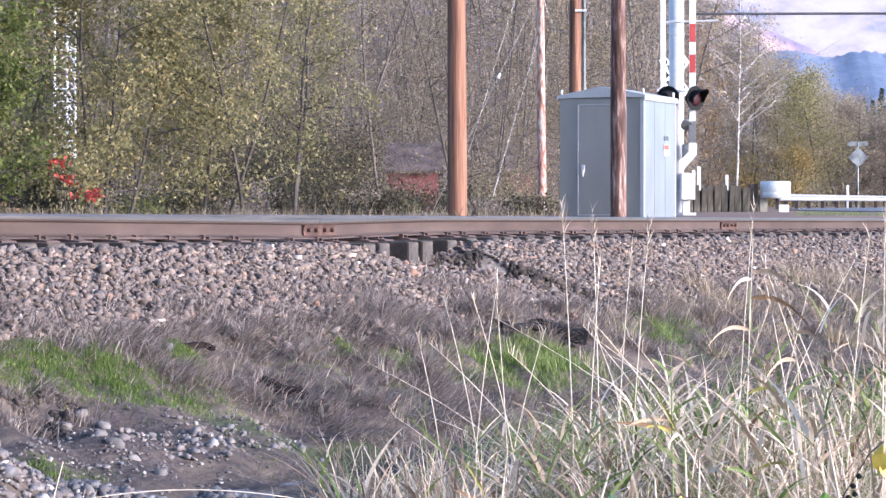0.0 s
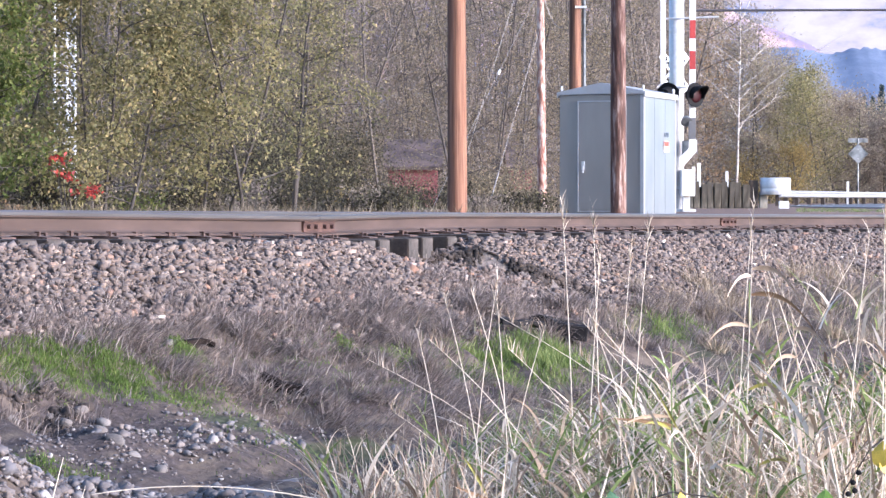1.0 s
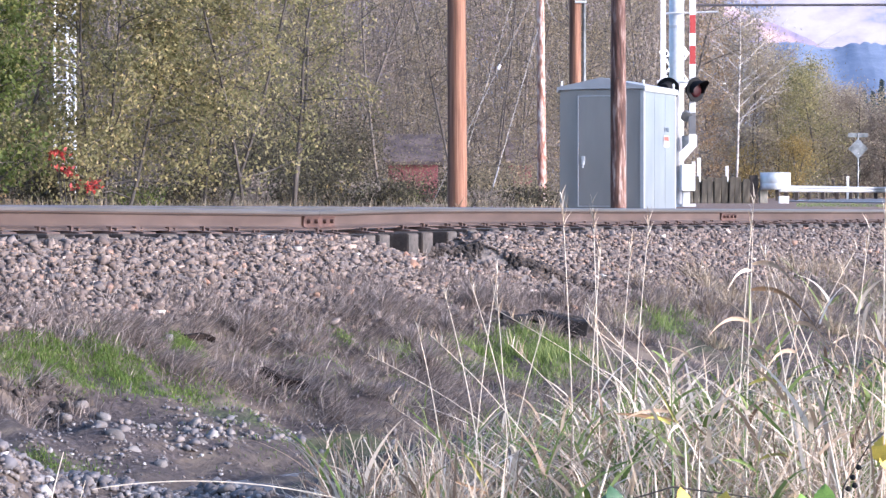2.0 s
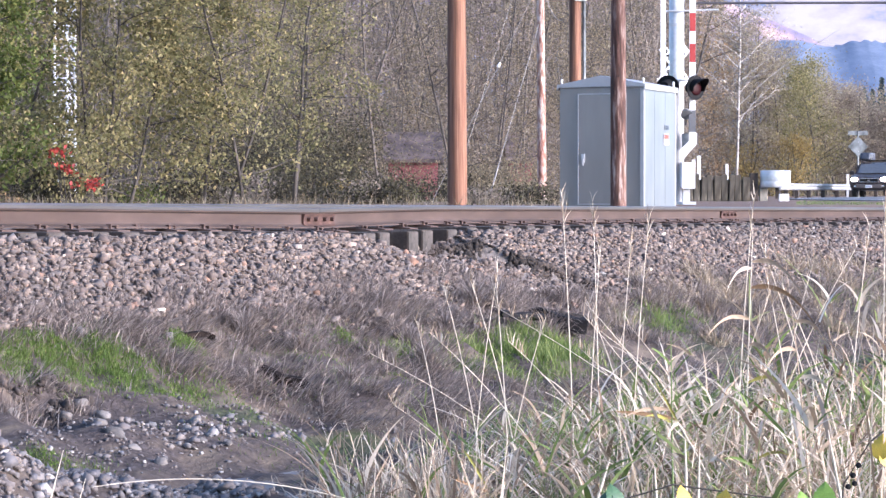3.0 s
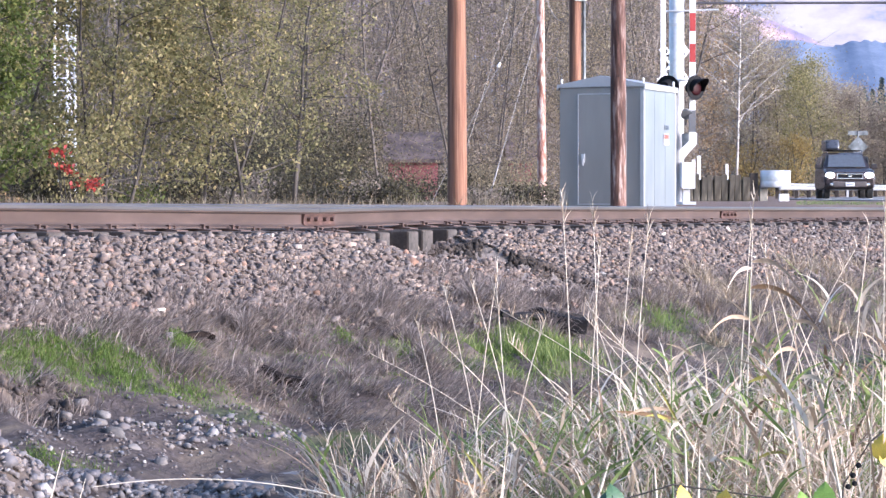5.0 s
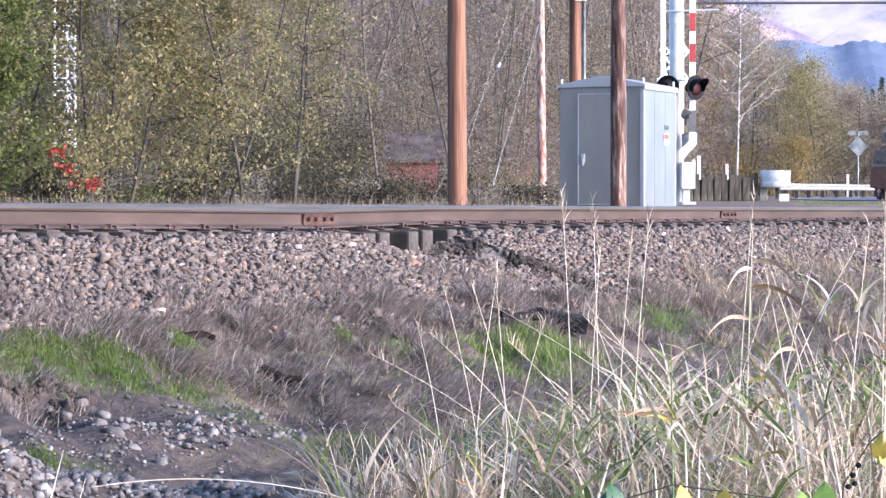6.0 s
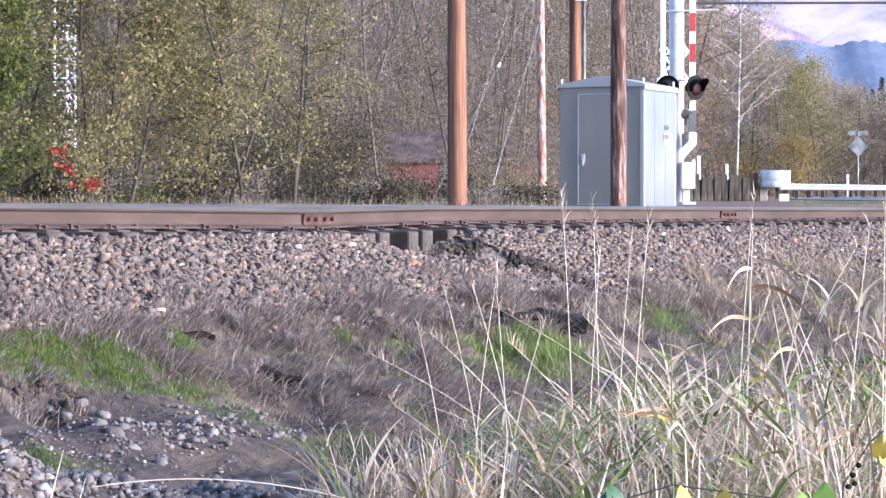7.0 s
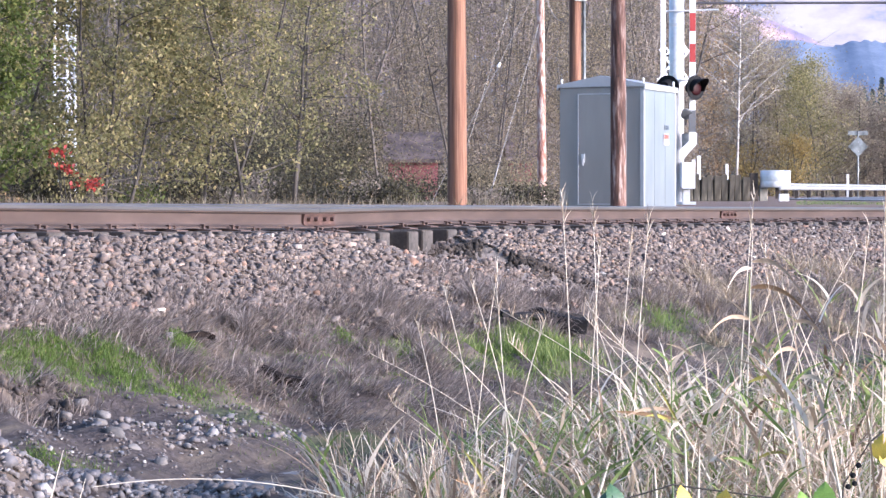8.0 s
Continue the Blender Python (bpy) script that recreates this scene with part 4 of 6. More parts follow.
def spruce(x, y, h, seed):
    rng = np.random.default_rng(seed)
    ob = thing("conifer", "dark conifer at the valley's edge with haze-blue needles", "tree", Matrix.Translation((x, y, world_z(x, y))), "conifers")
    part("trunk", tube([(0, 0, 0), (0, 0, h)], [0.3, 0.03], 6), M_BARK, ob)
    n = 1800
    t = rng.random(n) ** 0.7
    r = (1 - t) ** 0.9 * h * 0.2 * rng.uniform(0.2, 1.1, n)
    a = rng.uniform(0, 6.283, n)
    pos = np.stack([r * np.cos(a), r * np.sin(a), 0.3 + t * (h - 0.3) - r * 0.35], -1)
    sc = 0.55 * rng.uniform(0.6, 1.3, n)
    mass("crown", LEAF_V, LEAF_F, placed(spins(rng, n), np.stack([sc, sc * 0.7, sc], -1), pos), M_NEEDLE, "", "", "", False, ob)


for i, (u, y, h) in enumerate(((0.139, 330, 10.5), (0.1425, 345, 12.5), (0.1455, 320, 11), (0.149, 335, 12.5), (0.152, 325, 12), (0.1552, 340, 14), (0.160, 330, 14), (0.165, 330, 14))):
    spruce(u * y, y, h, 500 + i)


def far_woods(y0, y1, u0, u1, top, cnt, size, material, label, seed):
    """The closed mass of twigs and leaves behind the single trees. top: height as a function of u = x / y."""
    rng = np.random.default_rng(seed)
    y = rng.uniform(y0, y1, cnt)
    u = rng.uniform(u0, u1, cnt)
    h = top(u) * (0.93 + 0.07 * np.sin(u * 400 + 2 * np.sin(u * 131)))
    z = 1.7 + 0.06 + (y - 48) * 0.0068 + h * rng.random(cnt) ** 1.25
    sc = size * rng.uniform(0.5, 1.3, cnt)
    mass("far_woods", FAR_LEAF_V, FAR_LEAF_F, placed(spins(rng, cnt), np.stack([sc, sc, sc], -1), np.stack([u * y, y, z], -1)), material, label, "woods")
    k = cnt // 60
    y, u = rng.uniform(y0 - 2, y1, k), rng.uniform(u0, u1, k)
    h = top(u) * rng.uniform(0.3, 1.0, k)
    z = 1.7 + 0.06 + (y - 48) * 0.0068 + rng.random(k) * top(u) * 0.6
    root = np.stack([u * y, y, z], -1)
    v, f, kk, c = blades(rng, root, h * 0.4, rng.uniform(0.02, 0.07, k), rng.uniform(0, 0.3, k), rng.uniform(-0.2, 0.4, k), 4)
    raw_mesh("far_stems", v, f, kk, c, M_TWIG, "bare grey stems and twigs in the woods", "woods")


far_woods(112, 140, -0.18, 0.08, lambda u: 13 + 0 * u, 110000, 0.135, M_LEAF_F, "dense brown woods behind the track with haze in their colour", 801)
far_woods(170, 185, -0.19, 0.09, lambda u: 19 + 0 * u, 110000, 0.31, M_LEAF_F, "dense brown woods behind the track with haze in their colour", 802)
far_woods(225, 250, 0.07, 0.18, lambda u: np.interp(u, [0.07, 0.09, 0.105, 0.125, 0.14, 0.155, 0.18], [20, 18, 16, 13.0, 9.8, 7.2, 6.5]), 90000, 0.19, M_LEAF_V, "autumn woods beyond the road with haze in their colour", 803)


def sky_blocking_woods():
    """Unseen leaf belt added behind and left of the camera to block low sky light."""
    rng = np.random.default_rng(804)
    cnt = 30000
    a = rng.uniform(radians(150), radians(285), cnt)
    d = rng.uniform(62, 80, cnt)
    pos = np.stack([d * np.cos(a), d * np.sin(a), 0.6 + 17 * rng.random(cnt) * (0.85 + 0.15 * np.sin(a * 60))], -1)
    sc = rng.uniform(0.6, 1.3, cnt)
    mass("far_woods", FAR_LEAF_V, FAR_LEAF_F, placed(spins(rng, cnt), np.stack([sc, sc, sc], -1), pos), M_LEAF_B, "unseen brown woods added behind the camera to block low sky", "woods")


sky_blocking_woods()


# low shrubs along the foot of the woods
def shrub(x, y, w, h, count, size, material, label, seed):
    rng = random.Random(seed)
    nr = np.random.default_rng(seed)
    ob = thing("shrub", label, "shrub", Matrix.Translation((x, y, world_z(x, y))))
    bm = bmesh.new()
    tips = []
    for _ in range(14):
        pts = branch_points(rng, (rng.uniform(-0.3, 0.3) * w, rng.uniform(-0.2, 0.2) * w, -0.05), (rng.uniform(-0.7, 0.7), rng.uniform(-0.7, 0.7), 1), h * rng.uniform(0.6, 1.0), 5, 0.3)
        add_tube(bm, pts, [0.014, 0.012, 0.01, 0.008, 0.006, 0.003], 4, False)
        tips += pts[1:]
    part("stem", bm, M_BARK, ob)
    c = np.array([p[:] for p in tips])
    pos = c[nr.integers(0, len(c), count)] + nr.normal(0, 1, (count, 3)) * (w * 0.16, w * 0.16, h * 0.1)
    pos[:, 2] = np.maximum(pos[:, 2], 0.02)
    sc = size * nr.uniform(0.6, 1.25, count)
    mass("foliage", LEAF_V, LEAF_F, placed(spins(nr, count), np.stack([sc, sc, sc], -1), pos), material, "", "", "", False, ob)
    return ob


for i in range(26):
    u = -0.165 + 0.20 * (i + rw.uniform(-0.4, 0.4)) / 25
    wy = 70 + rw.uniform(-8, 14)
    m, lab = rw.choice(((M_LEAF_B, "low brown-olive shrub at the woods' foot"), (M_LEAF_D, "low dark green shrub at the woods' foot"), (M_LEAF_D, "low dark green shrub at the woods' foot"), (M_LEAF_F, "low faded shrub at the woods' foot")))
    shrub(u * wy, wy, rw.uniform(1.0, 1.8), rw.uniform(0.45, 1.0), 700, 0.09, m, lab, 600 + i)
for dx, dy, w, h, k in ((-9.3, 66, 1.6, 1.7, 2200), (-8.4, 65, 1.5, 1.5, 2200), (-10.2, 64, 1.6, 2.0, 2200), (-5.8, 66, 1.8, 1.3, 2200), (-1.5, 82, 2.0, 0.7, 2000), (-3.2, 78, 2.2, 1.5, 3200), 
                        (-4.4, 80, 2.4, 2.2, 4500), (-3.6, 88, 3.0, 3.2, 6000), (-5.4, 84, 2.8, 3.0, 6000), (-4.9, 90, 3.0, 4.0, 6000), (-6.6, 88, 2.8, 2.8, 4500), (-3.3, 92, 1.8, 3.4, 4500),
                        (0.6, 92, 1.8, 1.2, 2500)):
    shrub(dx, dy, w, h, k, 0.085, M_LEAF_D, "thick dark shrub at the woods' foot", int(900 + dx * 10))
for dx, dy, w, h, k, m, lab in ((-2.75, 75, 0.9, 0.75, 260, M_LEAF_Y, "low yellow-green shrub at the woods' foot"), (-2.3, 76, 0.7, 0.4, 160, M_LEAF_L, "low green shrub at the woods' foot"), (-0.9, 76, 0.8, 0.5, 320, M_LEAF_L, "low green shrub at the woods' foot"),
                                (-3.6, 74, 0.8, 0.35, 120, M_LEAF_O, "low orange autumn shrub"), (-6.7, 62, 1.2, 0.55, 380, M_LEAF_L, "low green shrub at the woods' foot"), (1.75, 80, 1.0, 0.7, 400, M_LEAF_V, "low tan shrub at the woods' foot")):
    shrub(dx, dy, w, h, k, 0.08, m, lab, int(1200 + dx * 10))

for dx, dy, w, h, k in ((0.8, 84, 2.0, 1.2, 1800), (1.5, 88, 2.2, 1.5, 2200), (2.4, 90, 1.8, 1.6, 1800)):
    shrub(dx, dy, w, h, k, 0.085, M_LEAF_B, "brown-olive shrub at the woods' foot between the poles", int(1400 + dx * 10))
shrub(-1.3, 100, 2.2, 2.3, 1900, 0.08, M_LEAF_B, "thin brown shrub before the red house", 1301)
shrub(-2.0, 98, 1.4, 1.6, 900, 0.08, M_LEAF_D, "dark shrub before the red house", 1302)


def red_shrub(x, y, clusters):
    """A thin shrub that keeps a few clusters of red leaves at its stem ends. clusters: offset along x, height, count."""
    nr = np.random.default_rng(71)
    rng = random.Random(71)
    ob = thing("shrub", "thin shrub with clusters of bright red autumn leaves", "shrub", Matrix.Translation((x, y, world_z(x, y))))
    bm, pos = bmesh.new(), []
    for dx, h, k in clusters:
        pts = branch_points(rng, (dx * 0.4, 0, -0.05), (dx * 0.6 / h, rng.uniform(-0.1, 0.1), 1), h, 5, 0.05)
        add_tube(bm, pts, [0.014, 0.012, 0.010, 0.008, 0.006, 0.004], 4, False)
        pos.append(np.array(pts[-1][:]) + nr.normal(0, 1, (k, 3)) * (0.085, 0.08, 0.065))
    part("stem", bm, M_BARK, ob)
    pos = np.concatenate(pos)
    sc = 0.11 * nr.uniform(0.6, 1.2, len(pos))
    mass("foliage", LEAF_V, LEAF_F, placed(spins(nr, len(pos)), np.stack([sc, sc, sc], -1), pos), M_LEAF_R, "", "", "", False, ob)


red_shrub(-7.6, 57.5, ((-0.32, 1.16, 26), (-0.12, 1.16, 22), (0.06, 0.78, 34), (-0.22, 0.86, 10), (0.18, 0.50, 14), (0.46, 0.54, 44), (0.64, 0.60, 8)))
shrub(-9.0, 58, 0.9, 0.35, 160, 0.1, M_LEAF_O, "low orange autumn shrub", 710)

# ---- mountains and clouds far behind ----
def ridge(name, y, xs, height, material, label, seed):
    rng = np.random.default_rng(seed)
    bm = bmesh.new()
    prev = None
    for x in xs:
        h = height(x)
        top = h * (1 + 0.006 * rng.normal())
        cur = [bm.verts.new((x, y + d, z)) for d, z in ((0, -60), (90, h * 0.3), (200, h * 0.62), (322, h * 0.985), (330, top), (700, h * 0.5), (900, -60))]
        if prev:
            for k in range(6):
                bm.faces.new((prev[k], cur[k], cur[k + 1], prev[k + 1]))
        prev = cur
    bmesh.ops.recalc_face_normals(bm, faces=bm.faces)
    tagged(part(name, bm, material, None, "", None, True), label, "mountain", "", "structure")


# Distance haze and pinkish light are put into both slope colours.
M_MOUNT = worn("haze_blue_forested_slope", [(0.3, (0.105, 0.14, 0.215)), (0.7, (0.165, 0.205, 0.29))], 0.05, 0.95, 0, (1, 1, 1), (0.8, 0.85, 0.9), 0.006, 0.3, 4)
M_SNOW = worn("haze_tinted_snowy_slope", [(0.35, (0.13, 0.125, 0.20)), (0.5, (0.20, 0.165, 0.23)), (0.62, (0.42, 0.30, 0.30)), (0.75, (0.62, 0.46, 0.42))], 0.016, 0.95, 0, (1, 1, 1), (0.75, 0.75, 0.9), 0.004, 0.3, 6)
ridge("mountain_1", 2600, np.arange(-500, 1500, 4), lambda x: 180 + 4 * math.sin(x / 37) + 2.5 * math.sin(x / 11) - 0.00012 * (x - 440) ** 2, M_MOUNT, "distant forested ridge with haze in its blue colour", 1)
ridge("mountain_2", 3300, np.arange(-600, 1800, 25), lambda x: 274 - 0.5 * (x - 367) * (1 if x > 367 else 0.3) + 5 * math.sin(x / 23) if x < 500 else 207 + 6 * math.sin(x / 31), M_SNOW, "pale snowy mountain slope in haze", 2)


def clouds():
    m, nt, b = mat("lit_clouds", 1.0)
    g = grain(nt, 0.009, 7, (1, 1, 2.4))
    c = ramp(nt, g, [(0.40, (0.42, 0.50, 0.76)), (0.5, (0.85, 0.76, 0.82)), (0.6, (1.0, 0.92, 0.91))])
    nt.links.new(c, b.inputs["Emission Color"])
    b.inputs["Emission Strength"].default_value = 0.23
    b.inputs["Base Color"].default_value = (0, 0, 0, 1)
    bm = bmesh.new()
    vs = [bm.verts.new(p) for p in ((-1200, 4300, -80), (2400, 4300, -80), (2400, 4300, 900), (-1200, 4300, 900))]
    bm.faces.new(vs)
    tagged(part("backdrop", bm, m), "pinkish white clouds over the mountains", "sky", "", "structure")


clouds()

# ---- ballast, stones and grass ----
def rock_shapes(rng, cnt, size, squash=(0.45, 0.9)):
    sc = size * rng.uniform(0.55, 1.35, cnt)
    return np.stack([sc * rng.uniform(0.9, 1.35, cnt), sc * rng.uniform(0.7, 1.1, cnt), sc * rng.uniform(*squash, cnt)], -1)


ROUGH = [ROCK_V * np.clip(1 + 0.30 * np.random.default_rng(77 + k).normal(size=(len(ROCK_V), 1)), 0.5, 1.6) + 0.06 * np.random.default_rng(97 + k).normal(size=(len(ROCK_V), 3)) for k in range(5)]


CORNERS = np.array([(x, y, z) for x in (-0.42, 0.42) for y in (-0.42, 0.42) for z in (-0.42, 0.42)])
BLOCK_F = [(0, 1, 3), (0, 3, 2), (4, 6, 7), (4, 7, 5), (0, 4, 5), (0, 5, 1), (2, 3, 7), (2, 7, 6), (0, 2, 6), (0, 6, 4), (1, 5, 7), (1, 7, 3)]
BLOCKS = [CORNERS * np.random.default_rng(57 + k).uniform(0.62, 1.12, (8, 1)) + 0.13 * np.random.default_rng(67 + k).normal(size=(8, 3)) for k in range(9)]


def rocks(name, mats, material, label, category, kind="stuff", smooth=False, parent=None, m=None, shapes=ROUGH, faces=ROCK_F):
    """Stones of several broken shapes in one mesh."""
    vs, step = [], len(shapes)
    for k in range(step):
        q = mats[k::step]
        vs.append((np.einsum("nij,vj->nvi", q[:, :, :3], shapes[k]) + q[:, None, :, 3]).reshape(-1, 3))
    return raw_mesh(name, np.concatenate(vs), faces, len(shapes[0]), len(mats), material, label, category, kind, smooth, parent, m)


def ballast():
    rng = np.random.default_rng(31)
    cnt = 47000
    s = np.where(rng.random(cnt) < 0.75, rng.uniform(-11, 9, cnt), rng.uniform(9, 25, cnt))
    n = np.where(rng.random(cnt) < 0.9, 0.46 + rng.random(cnt) * np.where(s > -1.5, 1.55, 1.29), rng.uniform(1.55, np.where(s < -8, 1.75, 2.2)))
    raw = (np.abs(s - scarp_s(n) + 0.02) < 0.07) & (n > 0.45) & (n < 1.75) & ((n < 0.82) | (n > 1.12)) & (rng.random(cnt) < 0.75)
    n = np.where(raw, 2.0, n)
    z = ground_z(s, n) + rng.uniform(-0.015, 0.022, cnt)
    sc = rock_shapes(rng, cnt, 0.037, (0.4, 0.85)) * np.exp(np.clip(rng.normal(0, 0.30, (cnt, 1)), -0.7, 0.55))
    mats = placed(lying(rng, cnt, 0.5), sc, np.stack([s, -n, z], -1))
    near = (s > -6.0) & (s < -1.0) & (n > 0.5) & (n < 1.5)
    idx = np.where(near)[0][:300]
    keep = np.ones(cnt, bool)
    keep[idx] = False
    bed = thing("ballast_bed", "shoulder of loose grey and brown crushed ballast stones", "ballast", TRACK, "", "structure")
    rocks("ballast_stones", mats[keep], M_STONE, "", "", "stuff", False, bed, None, BLOCKS, BLOCK_F)
    meshes = []
    for k in range(8):
        me = bpy.data.meshes.new("stone")
        me.from_pydata(BLOCKS[k].tolist(), [], BLOCK_F)
        me.materials.append(M_STONE_PIECE)
        meshes.append(me)
    for j, i in enumerate(idx):
        ob = new("stone", meshes[j % 8])
        ob.parent = bed
        ob.matrix_basis = Matrix([list(r) for r in mats[i]] + [[0, 0, 0, 1]])
    # between the rails
    cnt = 800
    s, n = rng.uniform(-11, 25, cnt), rng.uniform(-2.4, -0.1, cnt)
    rocks("ballast_stones", placed(spins(rng, cnt), rock_shapes(rng, cnt, 0.06), np.stack([s, -n, ground_z(s, n)], -1)), M_STONE, "", "", "stuff", False, bed, None, BLOCKS, BLOCK_F)


def gravel():
    rng = np.random.default_rng(32)
    cnt = 12500
    s = rng.uniform(-17.5, -14.1, cnt)
    n = rng.uniform(3.9, 6.2, cnt)
    ok = (ground_z(s, n) > -1.29) & (n < 5.6)
    s, n = s[ok], n[ok]
    z = ground_z(s, n) + 0.005
    rocks("gravel", placed(lying(rng, len(s), 0.5), rock_shapes(rng, len(s), 0.023) * np.exp(np.clip(rng.normal(0, 0.42, (len(s), 1)), -1, 0.9)), np.stack([s, -n, z], -1)), M_COBBLE, "heap of mixed rounded gravel beside the ditch", "gravel", "stuff", False, None, TRACK)
    # pebbles in the eroded earth
    cnt = 1100
    s, n = rng.normal(-11.2, 1.1, cnt), rng.normal(3.2, 0.26, cnt)
    rocks("pebbles", placed(lying(rng, cnt, 0.4), rock_shapes(rng, cnt, 0.017) * np.exp(np.clip(rng.normal(0, 0.5, (cnt, 1)), -1, 1.1)), np.stack([s, -n, ground_z(s, n) + 0.003], -1)), M_COBBLE, "scattered pebbles in eroded earth", "pebbles", "stuff", False, None, TRACK)


def cobbles():
    """Larger single stones in the bank."""
    spots = ((-11.05, 2.46, 0.11), (-11.10, 2.65, 0.10), (-11.35, 2.56, 0.08), (-11.12, 2.80, 0.09), (-11.25, 2.40, 0.07), (-11.83, 3.13, 0.09), (-12.02, 3.49, 0.09), (-11.37, 3.38, 0.07), (-10.93, 3.11, 0.10), (-11.32, 3.51, 0.06),
             (-11.72, 2.97, 0.08), (-11.88, 3.26, 0.08), (-11.56, 3.30, 0.05), (-11.25, 3.37, 0.05), (-8.33, 1.64, 0.06), (-9.21, 2.02, 0.08), (-10.02, 1.87, 0.09), (-11.67, 2.41, 0.09), (-11.21, 3.21, 0.06), (-11.12, 2.95, 0.07))
    bm = bmesh.new()
    bmesh.ops.create_icosphere(bm, subdivisions=2, radius=0.5)
    for v in bm.verts:
        v.co *= 1 + 0.42 * noise.noise(v.co * 2.6) + 0.15 * noise.noise(v.co * 6)
    me = None
    for i, (s, n, d) in enumerate(spots):
        r = random.Random(i)
        m = TRACK @ pose(s, -n, float(ground_z(s, n)) - d * 0.02, r.uniform(-35, 35), r.uniform(-20, 20), r.uniform(0, 360)) @ Matrix.Diagonal((d * r.uniform(0.9, 1.3), d * r.uniform(0.7, 1.0), d * r.uniform(0.5, 0.8), 1))
        if me is None:
            ob = part("cobble", bm, M_COBBLE_PIECE, None, "", m, True)
            me = ob.data
        else:
            ob = new("cobble", me)
            ob.matrix_basis = m
        tagged(ob, "rounded grey cobble half sunk in the bank's earth", "stone", "cobbles in the bank")


M_STRAWDIM = island("dull_straw", [(0, (0.16, 0.12, 0.08)), (0.5, (0.29, 0.23, 0.155)), (1, (0.45, 0.38, 0.28))], 0.8, 0.2)


GREEN_THIN = ((-10.0, 2.66, 0.4, 0.16, 220), (-10.39, 3.10, 0.4, 0.18, 160), (-10.95, 3.68, 0.35, 0.14, 90), (-7.32, 2.14, 0.5, 0.12, 350), (-8.2, 2.7, 0.7, 0.3, 700))
GREEN = ((-11.0, 2.0, 0.34, 0.14, 4200), (-10.4, 2.12, 0.32, 0.17, 4600), (-10.3, 2.42, 0.20, 0.11, 1400), (-13.0, 3.3, 0.28, 0.13, 1500), (-9.15, 2.1, 0.14, 0.07, 700), (-10.1, 2.62, 0.22, 0.10, 700), (-7.0, 2.15, 0.15, 0.09, 600),
         (-6.75, 2.5, 0.2, 0.12, 500), (-4.7, 2.65, 0.55, 0.26, 4800), (-5.1, 2.95, 0.6, 0.25, 2600), (-0.8, 2.5, 0.6, 0.2, 2000), (-10.6, 3.4, 0.25, 0.1, 60), (2.0, 3.2, 1.5, 0.5, 1200), (6.4, 2.4, 1.4, 0.3, 2200), (10.0, 2.8, 2.0, 0.5, 1500))


def off_green(s, n):
    """The places outside the larger green patches."""
    ok = np.ones(len(s), bool)
    for a, b, c, d, k in GREEN[:11]:
        ok &= ((s - a) / (c * 1.7)) ** 2 + ((n - b) / (d * 1.7)) ** 2 > 1
    return s[ok], n[ok]


def tussocks_of_dead_grass():
    """Thick drooping hummocks of old grass on the bank."""
    rng = np.random.default_rng(47)
    c = 46
    cs, cn = rng.uniform(-9.4, 3.5, c), rng.uniform(1.85, 3.05, c)
    cs, cn = off_green(cs, cn)
    c = len(cs)
    each = 190
    a = rng.uniform(0, 2 * np.pi, c * each)
    d = np.abs(rng.normal(0, 0.055, c * each))
    s, n = np.repeat(cs, each) + d * np.cos(a), np.repeat(cn, each) - d * np.sin(a)
    root = np.stack([s, -n, ground_z(s, n) - 0.01 + 0.05 * np.exp(-(d / 0.07) ** 2)], -1)
    k = len(s)
    size = np.repeat(rng.uniform(0.7, 1.25, c), each)
    v, f, kk, cc = blades(rng, root, size * rng.uniform(0.14, 0.30, k), rng.uniform(0.003, 0.006, k), rng.uniform(0.1, 0.9, k), rng.uniform(1.0, 2.2, k), 5, a + rng.normal(0, 0.3, k))
    raw_mesh("grass_tussocks", v, f, kk, cc, M_WEED, "drooping hummocks of old lavender-brown grass", "grass", "stuff", False, None, TRACK)
    c = 110
    cs, cn = rng.uniform(-2.0, 20, c), rng.uniform(1.7, 3.4, c)
    cs, cn = off_green(cs, cn)
    c = len(cs)
    each = 85
    a = rng.uniform(0, 2 * np.pi, c * each)
    d = np.abs(rng.normal(0, 0.09, c * each))
    s, n = np.repeat(cs, each) + d * np.cos(a), np.repeat(cn, each) - d * np.sin(a)
    root = np.stack([s, -n, ground_z(s, n) - 0.01], -1)
    k = len(s)
    size = np.repeat(rng.uniform(0.6, 1.3, c), each)
    v, f, kk, cc = blades(rng, root, size * rng.uniform(0.12, 0.32, k), rng.uniform(0.004, 0.008, k), rng.uniform(0.0, 0.8, k), rng.uniform(0.4, 1.9, k), 5, a + rng.normal(0, 0.4, k))
    raw_mesh("tan_grass_tussocks", v, f, kk, cc, M_STRAWDIM, "tan dry grass hummocks beyond the ditch", "grass", "stuff", False, None, TRACK)


